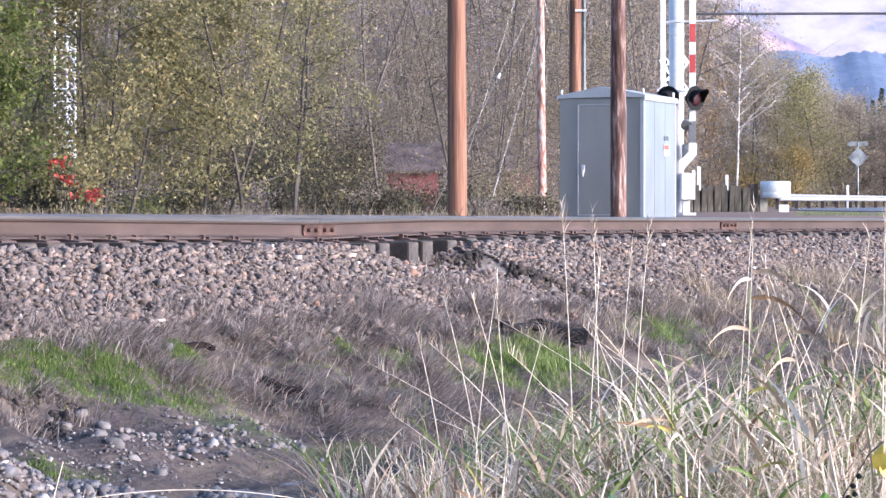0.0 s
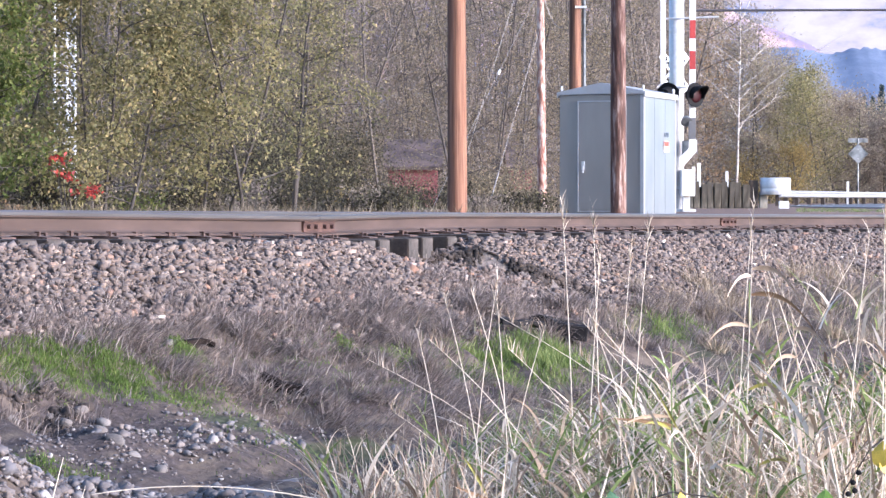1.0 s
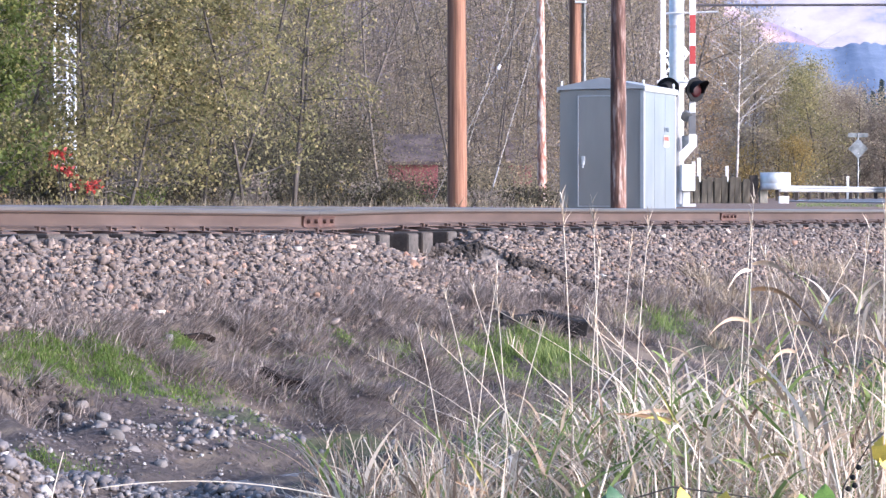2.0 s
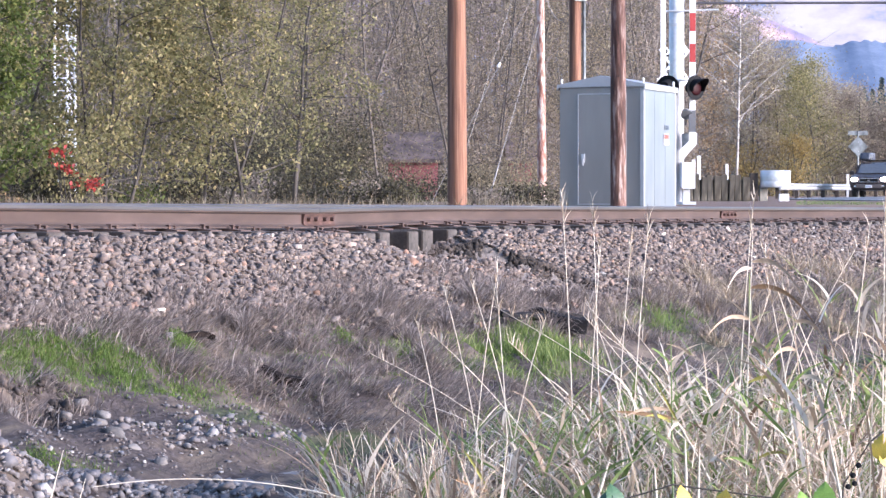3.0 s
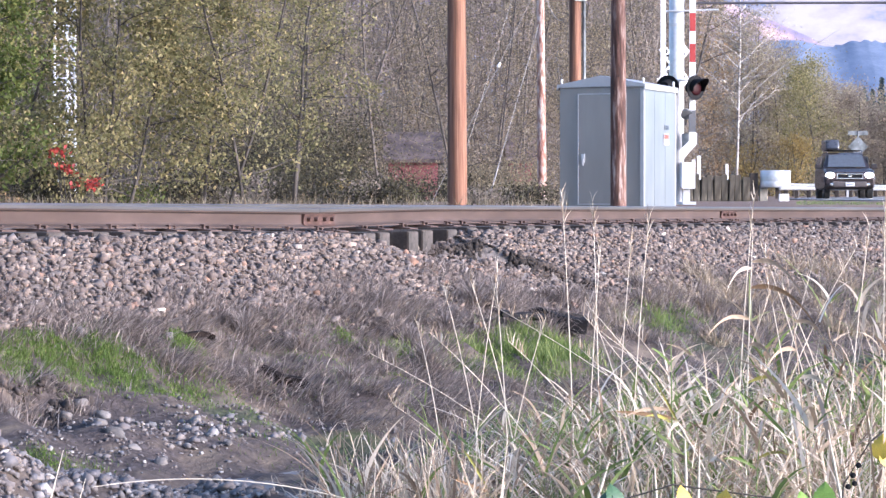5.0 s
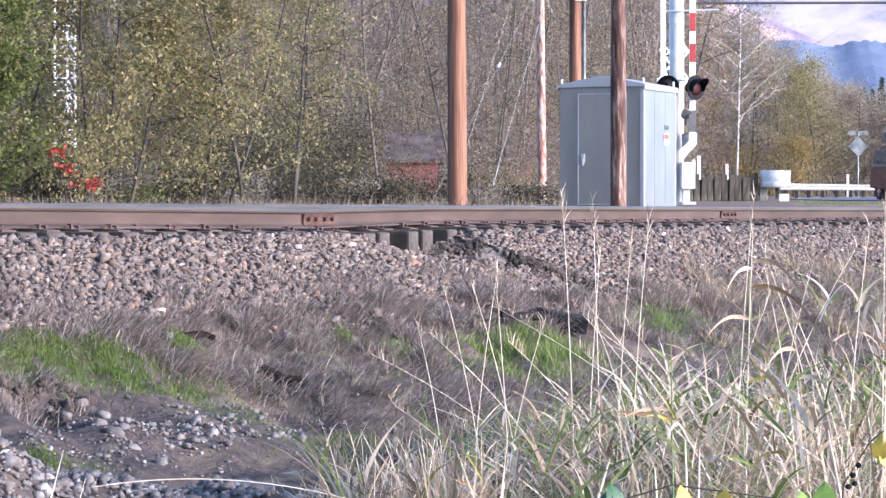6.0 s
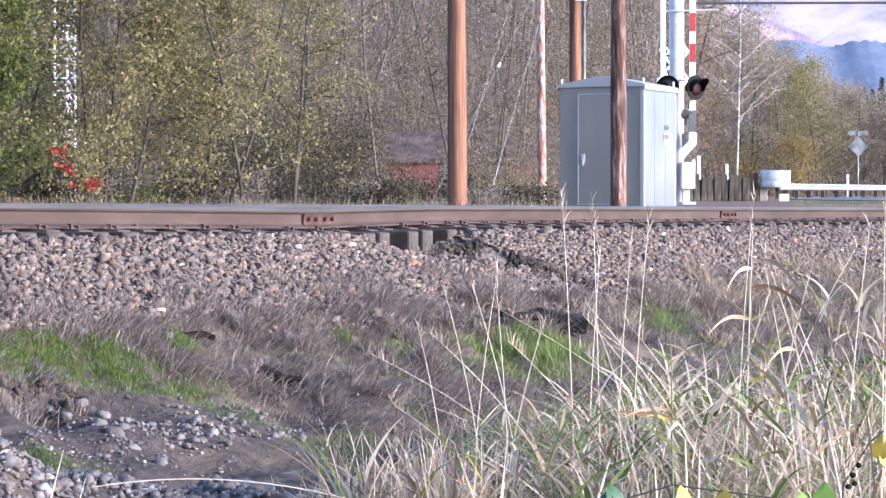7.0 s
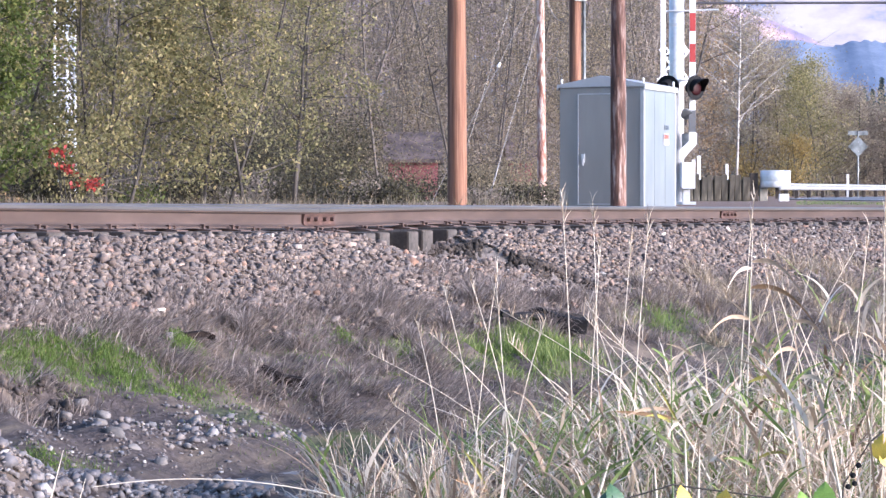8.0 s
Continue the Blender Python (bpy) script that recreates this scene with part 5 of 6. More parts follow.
def dead_grass():
    rng = np.random.default_rng(41)
    tufts = 10500
    ts = rng.uniform(-14, 24, tufts)
    tn = np.where(np.arange(tufts) < 7000, 1.4 + rng.gamma(2.4, 0.5, tufts), rng.uniform(1.3, 2.1, tufts))
    tn = np.where((ts > -1.5) & (tn < 2.0), tn + 0.6, tn)
    clump = wavy(ts, tn, 2.6, 5) + 0.5 * wavy(ts, tn, 6.3, 6) + rng.normal(0, 0.3, tufts)
    ok = (clump > -0.22) & (tn < 4.5) & ~((ts < -9.6) & (tn > 2.6))
    # bare where the green patches are
    for a, b, c, d, k in GREEN[:11]:
        ok &= (((ts - a) / (c * 1.3)) ** 2 + ((tn - b) / (d * 1.3)) ** 2 > 1) | (rng.random(tufts) < 0.26)
    ts, tn, clump = ts[ok], tn[ok], clump[ok]
    each = 15
    s = np.repeat(ts, each) + rng.normal(0, 0.05, len(ts) * each)
    n = np.repeat(tn, each) + rng.normal(0, 0.04, len(ts) * each)
    root = np.stack([s, -n, ground_z(s, n) - 0.01], -1)
    k = len(s)
    way = np.repeat(-np.pi / 2 + 0.6 * wavy(ts, tn, 1.7, 9) + rng.normal(0, 0.9, len(ts)), each) + rng.normal(0, 0.9, k)
    tall = np.repeat(rng.uniform(0.05, 0.19, len(ts)) * (0.8 + 0.4 * np.clip(clump, 0, 1)), each)
    v, f, kk, c = blades(rng, root, tall * rng.uniform(0.5, 1.2, k), rng.uniform(0.004, 0.0075, k), rng.uniform(0.2, 1.35, k), rng.uniform(-0.2, 1.8, k), 2, way)
    raw_mesh("dead_grass", v, f, kk, c, M_WEED, "matted purple-brown dead grass on the bank", "grass", "stuff", False, None, TRACK)


def matted_grass():
    """Long old grass that lies combed down the slope in broken mats."""
    rng = np.random.default_rng(48)
    mats = 3400
    ts, tn = rng.uniform(-11.2, -3.6, mats), rng.uniform(1.75, 3.6, mats)
    ok = (wavy(ts, tn, 2.4, 7) + 0.9 * wavy(ts, tn, 6.7, 2) + 0.5 * wavy(ts, tn, 15.0, 4) + rng.normal(0, 0.3, mats) > 0.22) & ~((ts < -9.7) & (tn > 2.5))
    for a, b, c, d, k in GREEN[:11]:
        ok &= ((ts - a) / (c * 2.0)) ** 2 + ((tn - b) / (d * 2.0)) ** 2 > 1
    ts, tn = ts[ok], tn[ok]
    each = 22
    k = len(ts) * each
    s = np.repeat(ts, each) + rng.normal(0, 0.05, k)
    n = np.repeat(tn, each) + rng.normal(0, 0.03, k)
    root = np.stack([s, -n, ground_z(s, n) + rng.uniform(0.0, 0.04, k)], -1)
    way = np.repeat(-np.pi / 2 + 0.5 * wavy(ts, tn, 1.3, 9) + rng.normal(0, 0.45, len(ts)), each) + rng.normal(0, 0.5, k)
    long = np.repeat(rng.uniform(0.6, 1.3, len(ts)), each)
    v, f, kk, c = blades(rng, root, long * rng.uniform(0.05, 0.19, k), rng.uniform(0.0035, 0.0065, k), rng.uniform(0.7, 1.6, k), rng.uniform(-0.3, 1.0, k), 4, way)
    raw_mesh("matted_grass", v, f, kk, c, M_WEED, "long grey-brown dead grass combed down the slope", "grass", "stuff", False, None, TRACK)


def green_grass():
    rng = np.random.default_rng(42)
    S = np.concatenate([rng.normal(a, c, int(k * 2.2)) for a, b, c, d, k in GREEN + GREEN_THIN])
    N = np.concatenate([rng.normal(b, d, int(k * 2.2)) for a, b, c, d, k in GREEN + GREEN_THIN])
    keep = wavy(S, N, 7.0, 3) + 0.7 * wavy(S, N, 17.0, 8) + rng.normal(0, 0.3, len(S)) > -0.45
    S, N = S[keep], N[keep]
    root = np.stack([S, -N, ground_z(S, N) - 0.005], -1)
    k = len(S)
    v, f, kk, c = blades(rng, root, rng.uniform(0.012, 0.045, k), rng.uniform(0.003, 0.006, k), rng.uniform(0, 1.1, k), rng.uniform(0.2, 1.4, k), 2)
    fresh = ((-4.6, 2.6, 0.5, 0.16, 2400), (-5.2, 2.9, 0.5, 0.2, 2000), (-0.9, 2.45, 0.5, 0.14, 900), (-6.75, 2.5, 0.12, 0.07, 250), (7.0, 2.5, 1.2, 0.25, 900))
    S2, N2 = (np.concatenate([rng.normal(q[i], q[i + 2], q[4]) for q in fresh]) for i in (0, 1))
    keep = wavy(S2, N2, 5.0, 1) + 0.8 * wavy(S2, N2, 13.0, 5) + rng.normal(0, 0.35, len(S2)) > 0.1
    S2, N2 = S2[keep], N2[keep]
    root2 = np.stack([S2, -N2, ground_z(S2, N2) - 0.005], -1)
    q = len(S2)
    v2, f2, k2, c2 = blades(rng, root2, rng.uniform(0.05, 0.15, q), rng.uniform(0.004, 0.008, q), rng.uniform(0, 0.5, q), rng.uniform(0.2, 1.3, q), 4)
    raw_mesh("fresh_grass", v2, f2, k2, c2, M_GRASS, "fresh green grass growing through the dead thatch", "grass", "stuff", False, None, TRACK)
    raw_mesh("green_grass", v, f, kk, c, M_LUSH, "patches of short bright green grass on the bank", "grass", "stuff", False, None, TRACK)


def tall_grass():
    """Bleached tall grass with green blades, thick towards the camera's right."""
    rng = np.random.default_rng(43)
    def roots(cnt, y0, y1, power=1.0):
        y = rng.uniform(y0, y1, cnt)
        u = -0.042 + 0.215 * rng.random(cnt) ** power
        x = u * y
        s = x * AX + (y - 26.6) * AY
        n = x * AY - (y - 26.6) * AX
        return np.stack([x, y, 1.7 + ground_z(s, n) - 0.02], -1), u
    # straw stems and leaves, low at the clump's edge and in tussocks
    def tussocks(cnt, each, y0, y1, spread, power):
        c, u = roots(cnt, y0, y1, power)
        r = np.repeat(c, each, 0) + rng.normal(0, spread, (cnt * each, 3)) * (1, 1, 0)
        h = np.repeat(rng.uniform(0.6, 1.1, cnt), each)
        out = np.repeat(rng.uniform(0, 2 * np.pi, cnt), each) + rng.normal(0, 0.9, cnt * each)
        return r, np.repeat(u, each), h, out
    r, u, h, out = tussocks(115, 17, 8.7, 12.5, 0.08, 0.95)
    tallness = (0.27 + 0.55 * smooth01((u + 0.02) / 0.19)) * h
    k = len(u)
    v, f, kk, c = blades(rng, r, tallness * rng.uniform(0.4, 1.15, k), rng.uniform(0.004, 0.012, k), rng.uniform(0.05, 1.0, k), rng.uniform(-0.3, 2.4, k), 6, out)
    raw_mesh("tall_dry_grass", v, f, kk, c, M_STRAW, "tangle of tall bleached dry grass on the near bank", "grass", "stuff")
    r, u, h, out = tussocks(38, 10, 12.5, 19.0, 0.12, 0.6)
    k = len(u)
    v, f, kk, c = blades(rng, r, 0.55 * h * rng.uniform(0.4, 1.1, k) * (0.5 + 0.5 * smooth01((u + 0.01) / 0.08)), rng.uniform(0.004, 0.009, k), rng.uniform(0.02, 0.6, k), rng.uniform(0.1, 2.0, k), 6, out)
    raw_mesh("dry_grass_tufts", v, f, kk, c, M_STRAW, "scattered tufts of bleached dry grass in the ditch", "grass", "stuff")
    r, u, h, out = tussocks(330, 11, 9.0, 18.0, 0.09, 0.7)
    thin = (u > 0.012) | (rng.random(len(u)) < 0.10)
    r, u, h, out = r[thin], u[thin], h[thin], out[thin]
    k = len(u)
    v, f, kk, c = blades(rng, r, 0.36 * h * rng.uniform(0.4, 1.1, k), rng.uniform(0.005, 0.011, k), rng.uniform(0.02, 0.5, k), rng.uniform(0.2, 1.6, k), 6, out)
    raw_mesh("tall_green_grass", v, f, kk, c, M_GRASS, "green grass blades among the dry grass", "grass", "stuff")
    # thick low clump of straw at the edge of the tangle
    cnt = 30
    y = rng.uniform(8.9, 10.2, cnt)
    x = rng.uniform(-0.036, 0.02, cnt) * y
    each = 24
    r = np.repeat(np.stack([x, y, np.array([world_z(a, b) for a, b in zip(x, y)]) - 0.02], -1), each, 0) + rng.normal(0, 0.045, (cnt * each, 3)) * (1, 1, 0)
    k = cnt * each
    v, f, kk, c = blades(rng, r, rng.uniform(0.16, 0.44, k), rng.uniform(0.005, 0.013, k), rng.uniform(0.0, 0.45, k), rng.uniform(-0.2, 1.9, k), 6)
    raw_mesh("dry_grass_clump", v, f, kk, c, M_STRAW, "thick low clump of bleached straw at the ditch", "grass", "stuff")
    # jointed reeds with drooping leaves
    c0, u0 = roots(150, 8.9, 12.0, 0.75)
    hh = (0.25 + 0.62 * smooth01((u0 + 0.01) / 0.17)) * rng.uniform(0.7, 1.1, 150)
    az = rng.uniform(0, 2 * np.pi, 150)
    lean = rng.uniform(0.1, 0.85, 150)
    v, f, kk, c = blades(rng, c0, hh, np.full(150, 0.008), lean, rng.uniform(0, 0.4, 150), 6, az)
    raw_mesh("reed_stems", v, f, kk, c, M_STRAW, "bleached leaning reed stems", "grass", "stuff")
    t = rng.uniform(0.2, 0.95, (150, 8))
    base = c0[:, None, :] + hh[:, None, None] * t[:, :, None] * np.stack([np.cos(az) * np.sin(lean), np.sin(az) * np.sin(lean), np.cos(lean)], -1)[:, None, :]
    base = base.reshape(-1, 3)
    k = len(base)
    for share, material, label in ((0.7, M_STRAW, "long drooping bleached reed leaves"), (0.3, M_GRASS, "long drooping green reed leaves")):
        pick = rng.random(k) < share
        b = base[pick]
        q = len(b)
        v, f, kk, c = blades(rng, b, rng.uniform(0.14, 0.40, q), rng.uniform(0.008, 0.020, q), rng.uniform(0.3, 1.1, q), rng.uniform(0.5, 2.0, q), 7)
        raw_mesh("reed_leaves", v, f, kk, c, material, label, "grass", "stuff")
    # fallen straw lying across the tangle
    r, u = roots(1000, 8.8, 12.0, 1.0)
    k = len(u)
    r[:, 2] += rng.uniform(0.02, 0.35, k) * smooth01((u + 0.045) / 0.08)
    v, f, kk, c = blades(rng, r, rng.uniform(0.2, 0.5, k), rng.uniform(0.003, 0.007, k), rng.uniform(0.7, 1.5, k), rng.uniform(-0.2, 0.9, k), 5)
    raw_mesh("fallen_straw", v, f, kk, c, M_STRAW, "broken bleached straw caught in the grass", "grass", "stuff")


M_FARWEED = island("faded_weeds", [(0, (0.10, 0.083, 0.055)), (0.5, (0.19, 0.155, 0.105)), (0.9, (0.28, 0.235, 0.165)), (1, (0.42, 0.36, 0.27))], 0.8, 0.3, 0, 0.1)


def far_weeds():
    """Dry weeds and low grass along the far side of the track."""
    rng = np.random.default_rng(46)
    cnt = 9000
    y = rng.uniform(44, 88, cnt)
    u = rng.uniform(-0.165, 0.045, cnt)
    x = u * y
    s, n = x * AX + (y - 26.6) * AY, x * AY - (y - 26.6) * AX
    ok = (n < -4.5) & (wavy(s, n, 0.9, 4) + rng.normal(0, 0.4, cnt) > 0.0)
    root = np.stack([x, y, 1.7 + ground_z(s, n) - 0.02], -1)[ok]
    k = len(root)
    v, f, kk, c = blades(rng, root, rng.uniform(0.05, 0.36, k) * rng.uniform(0.3, 1.2, k), rng.uniform(0.008, 0.02, k), rng.uniform(0, 0.5, k), rng.uniform(0.0, 1.2, k), 3)
    raw_mesh("far_weeds", v, f, kk, c, M_FARWEED, "dry weeds along the foot of the woods", "grass", "stuff")
    cnt = 1700
    y = rng.uniform(60, 84, cnt)
    u = rng.uniform(0.125, 0.165, cnt)
    x = u * y
    s, n = x * AX + (y - 26.6) * AY, x * AY - (y - 26.6) * AX
    root = np.stack([x, y, 1.7 + ground_z(s, n) - 0.01], -1)[x < 11.4]
    k = len(root)
    v, f, kk, c = blades(rng, root, rng.uniform(0.02, 0.07, k), rng.uniform(0.008, 0.015, k), rng.uniform(0, 0.6, k), rng.uniform(0.0, 1.2, k), 3)
    raw_mesh("verge_grass", v, f, kk, c, M_GRASS, "short green grass on the road's verge", "grass", "stuff")


def grass_stalk(x, y, top, lean, az, w, label="single tall bleached grass stalk with a feathery tip"):
    z0 = world_z(x, y)
    ob = thing("grass_stalk", label, "grass stalk", Matrix.Translation((x, y, z0)), "tall grass stalks")
    pts = []
    h = top - z0
    for i in range(11):
        t = i / 10
        o = lean * h * (0.35 * t + 0.65 * t * t)
        pts.append((o * math.cos(az), o * math.sin(az), h * t - 0.03))
    part("stem", tube(pts, [w * (1 - 0.6 * i / 10) for i in range(11)], 6), M_STRAW_PLAIN, ob)
    rng = np.random.default_rng(int(abs(x * 1000)))
    k = 14
    tip = np.array(pts[9:11])
    root = tip[0] + (tip[1] - tip[0]) * rng.random((k, 1)) * 1.1
    v, f, kk, c = blades(rng, root, rng.uniform(0.03, 0.07, k), np.full(k, 0.003), rng.uniform(0.1, 0.5, k), rng.uniform(0, 0.6, k), 2)
    raw_mesh("seed_head", v, f, kk, c, M_STRAW, "", "", "", False, ob)


M_STRAW_PLAIN = plain("straw_stem", (0.62, 0.53, 0.41), 0.6, 0, 0.2, 20)

ballast()
gravel()
cobbles()
dead_grass()
matted_grass()
green_grass()
tussocks_of_dead_grass()
tall_grass()
far_weeds()

# single stalks: foot x, y, height of the tip, sideways reach of the tip
STALKS = ((0.47, 10.0, 1.80, -0.05), (0.56, 10.0, 1.76, -0.03), (0.53, 10.4, 1.60, 0.05), (0.66, 10.0, 1.71, 0.07), (0.62, 10.2, 1.62, 0.06), (1.03, 10.0, 1.78, 0.07),
          (1.05, 9.8, 1.60, 0.38), (1.33, 9.6, 1.62, -0.25), (1.50, 9.6, 1.74, 0.02), (0.10, 10.4, 1.50, 0.10), (0.30, 10.2, 1.48, -0.20), (0.02, 10.6, 1.32, -0.12),
          (0.72, 9.8, 1.42, -0.22), (0.9, 9.6, 1.42, 0.2), (1.2, 9.4, 1.5, -0.12), (1.12, 9.9, 1.56, 0.18), (1.45, 9.9, 1.55, -0.3), (0.2, 9.9, 1.36, 0.16), (1.42, 10.0, 1.68, 0.09), (1.555, 10.0, 1.75, 0.01), (0.16, 10.0, 1.47, -0.16), (0.24, 10.0, 1.45, -0.05), (0.5, 9.9, 1.31, -0.55),
          (0.95, 9.9, 1.37, -0.46))
for sx, sy, st, reach in STALKS:
    h = st - world_z(sx, sy)
    grass_stalk(sx, sy, st, abs(reach) / h, 0.0 if reach > 0 else math.pi, 0.003)
rs = random.Random(91)
for _ in range(15):
    sx, sy = rs.uniform(-0.15, 1.5), rs.uniform(9.2, 11.2)
    tall = (0.30 + 0.42 * min(1, max(0, (sx + 0.2) / 1.5))) * rs.uniform(0.7, 1.3)
    grass_stalk(sx, sy, world_z(sx, sy) + tall, rs.uniform(0.3, 1.3), rs.choice((0.0, math.pi)) + rs.uniform(-0.5, 0.5), 0.0026, "leaning bleached grass stalk with a feathery tip")


def exposed_earth():
    """Dark earth laid bare in the gully."""
    rng = np.random.default_rng(51)
    cnt = 2600
    n = np.where(rng.random(cnt) < 0.45, rng.uniform(0.42, 0.85, cnt), rng.uniform(1.1, 1.75, cnt))
    s = scarp_s(n) + rng.normal(-0.05, 0.055, cnt)
    m = worn("dark_bare_earth", [(0.3, (0.032, 0.024, 0.020)), (0.7, (0.08, 0.061, 0.051))], 25, 0.9)
    rocks("exposed_earth", placed(spins(rng, cnt), rock_shapes(rng, cnt, 0.03) * np.exp(np.clip(rng.normal(0, 0.4, (cnt, 1)), -1, 0.8)), np.stack([s, -n, ground_z(s, n) + 0.004], -1)), m, "dark earth laid bare in the washout gully", "earth", "stuff", False, None, TRACK)
    # crumbling soil under the green turf
    cnt = 1500
    s = rng.uniform(-12.4, -10.95, cnt)
    n = turf_edge(s) + np.abs(rng.normal(0, 0.11, cnt))
    rocks("exposed_earth", placed(spins(rng, cnt), rock_shapes(rng, cnt, 0.026) * np.exp(np.clip(rng.normal(0, 0.45, (cnt, 1)), -1, 0.9)), np.stack([s, -n, ground_z(s, n) + 0.002], -1)), m, "dark crumbling soil under the edge of the turf", "earth", "stuff", False, None, TRACK)


exposed_earth()


def timber_piece(name, label, material, s, n, heading, length, width, thick, tip=8, rise=0.03):
    """A broken piece of timber with ragged ends that lies on the bank."""
    ob = thing(name, label, "timber", TRACK @ pose(s, -n, float(ground_z(s, n)) + rise, 0, tip, heading))
    bm = boxm(-length / 2, length / 2, -width / 2, width / 2, -thick / 2, thick / 2, 0.01)
    bmesh.ops.subdivide_edges(bm, edges=[e for e in bm.edges if e.calc_length() > length * 0.5], cuts=5)
    for v in bm.verts:
        v.co += Vector((noise.noise(v.co * 11), noise.noise(v.co * 9 + Vector((5, 0, 0))), noise.noise(v.co * 8))) * 0.03
    part("timber", bm, material, ob)
    return ob


M_CHAR = worn("charred_wood", [(0.3, (0.010, 0.009, 0.010)), (0.7, (0.032, 0.029, 0.03))], 20, 0.7)
M_CHAR.node_tree.nodes["Principled BSDF"].inputs["Specular IOR Level"].default_value = 0.1
M_GASH = worn("dark_gash_brown", [(0.3, (0.012, 0.008, 0.007)), (0.7, (0.035, 0.026, 0.022))], 18, 0.9)
M_GASH.node_tree.nodes["Principled BSDF"].inputs["Specular IOR Level"].default_value = 0.1
TIE_PIECE = timber_piece("broken_tie", "charred black broken piece of tie lying in the grass", M_CHAR, -3.32, 2.39, -72, 0.46, 0.15, 0.13, 10, 0.10)
part("splinter", boxm(-0.2, 0.2, 0.05, 0.075, 0.062, 0.08, 0.004), M_TIE_END, TIE_PIECE, "pale split edge")
timber_piece("wood_splinter", "thin dark splinter of tie lying beside the broken piece", M_CHAR, -4.12, 2.39, -20, 0.5, 0.06, 0.045, 4, 0.08)
# Two dark bars added to stand for dark gaps in the matted grass.
timber_piece("dark_gash_bar", "dark brown bar added as a dark gash in matted grass", M_GASH, -8.92, 2.72, -80, 0.42, 0.07, 0.06, 16, 0.04)
timber_piece("dark_gash_bar", "dark brown bar added as a dark gash in matted grass", M_GASH, -8.88, 2.03, -40, 0.30, 0.05, 0.04, 6, 0.035)


def puddle():
    m, nt, b = mat("wet_mud", 0.6)
    nt.links.new(ramp(nt, grain(nt, 5, 5), [(0.3, (0.075, 0.063, 0.06)), (0.7, (0.115, 0.10, 0.095))]), b.inputs["Base Color"])
    bm = bmesh.new()
    ring = []
    for i in range(40):
        a = 2 * math.pi * i / 40
        r = 1 + 0.12 * math.sin(3 * a + 1) + 0.07 * math.sin(7 * a)
        ring.append(bm.verts.new((1.0 * r * math.cos(a), 0.26 * r * math.sin(a), 0)))
    bm.faces.new(ring)
    tagged(part("mud_patch", bm, m, None, "", TRACK @ pose(-12.5, -4.05, float(ground_z(-12.5, 4.05)) + 0.02)), "smooth wet grey mud in the ditch bottom", "mud", "", "structure")


puddle()


def arched_straw(pts, w, label):
    ob = thing("straw_stem", label, "grass stalk", Matrix.Translation(pts[0]))
    o = Vector(pts[0])
    part("stem", tube([Vector(p) - o for p in pts], [w] * (len(pts) - 1) + [w * 0.4], 6), M_STRAW_PLAIN, ob)


arched_straw([(-0.25 - 0.87 * i / 14, 9.0, 0.848 - 0.26 * (0.55 - 0.87 * i / 14) ** 2) for i in range(15)], 0.0021, "long bleached straw arching over the ditch")
arched_straw([(-1.30, 9.0, 0.62), (-1.26, 9.0, 0.75), (-1.21, 9.0, 0.94)], 0.003, "short bleached straw standing in gravel")
arched_straw([(-1.19, 9.0, 0.62), (-1.17, 9.0, 0.74), (-1.14, 9.0, 0.85)], 0.0025, "short bleached straw standing in gravel")


for fx, fz, tx, tz in ((0.765, 0.70, 0.755, 0.99), (0.79, 0.70, 0.80, 0.96), (0.68, 0.70, 0.66, 0.90), (1.28, 0.72, 1.20, 1.02), (0.42, 0.72, 0.52, 0.93)):
    arched_straw([(fx + (tx - fx) * t / 4, 8.8, fz - 0.12 + (tz - fz + 0.12) * t / 4) for t in range(5)], 0.0045, "thick bleached grass stem standing in the tangle")


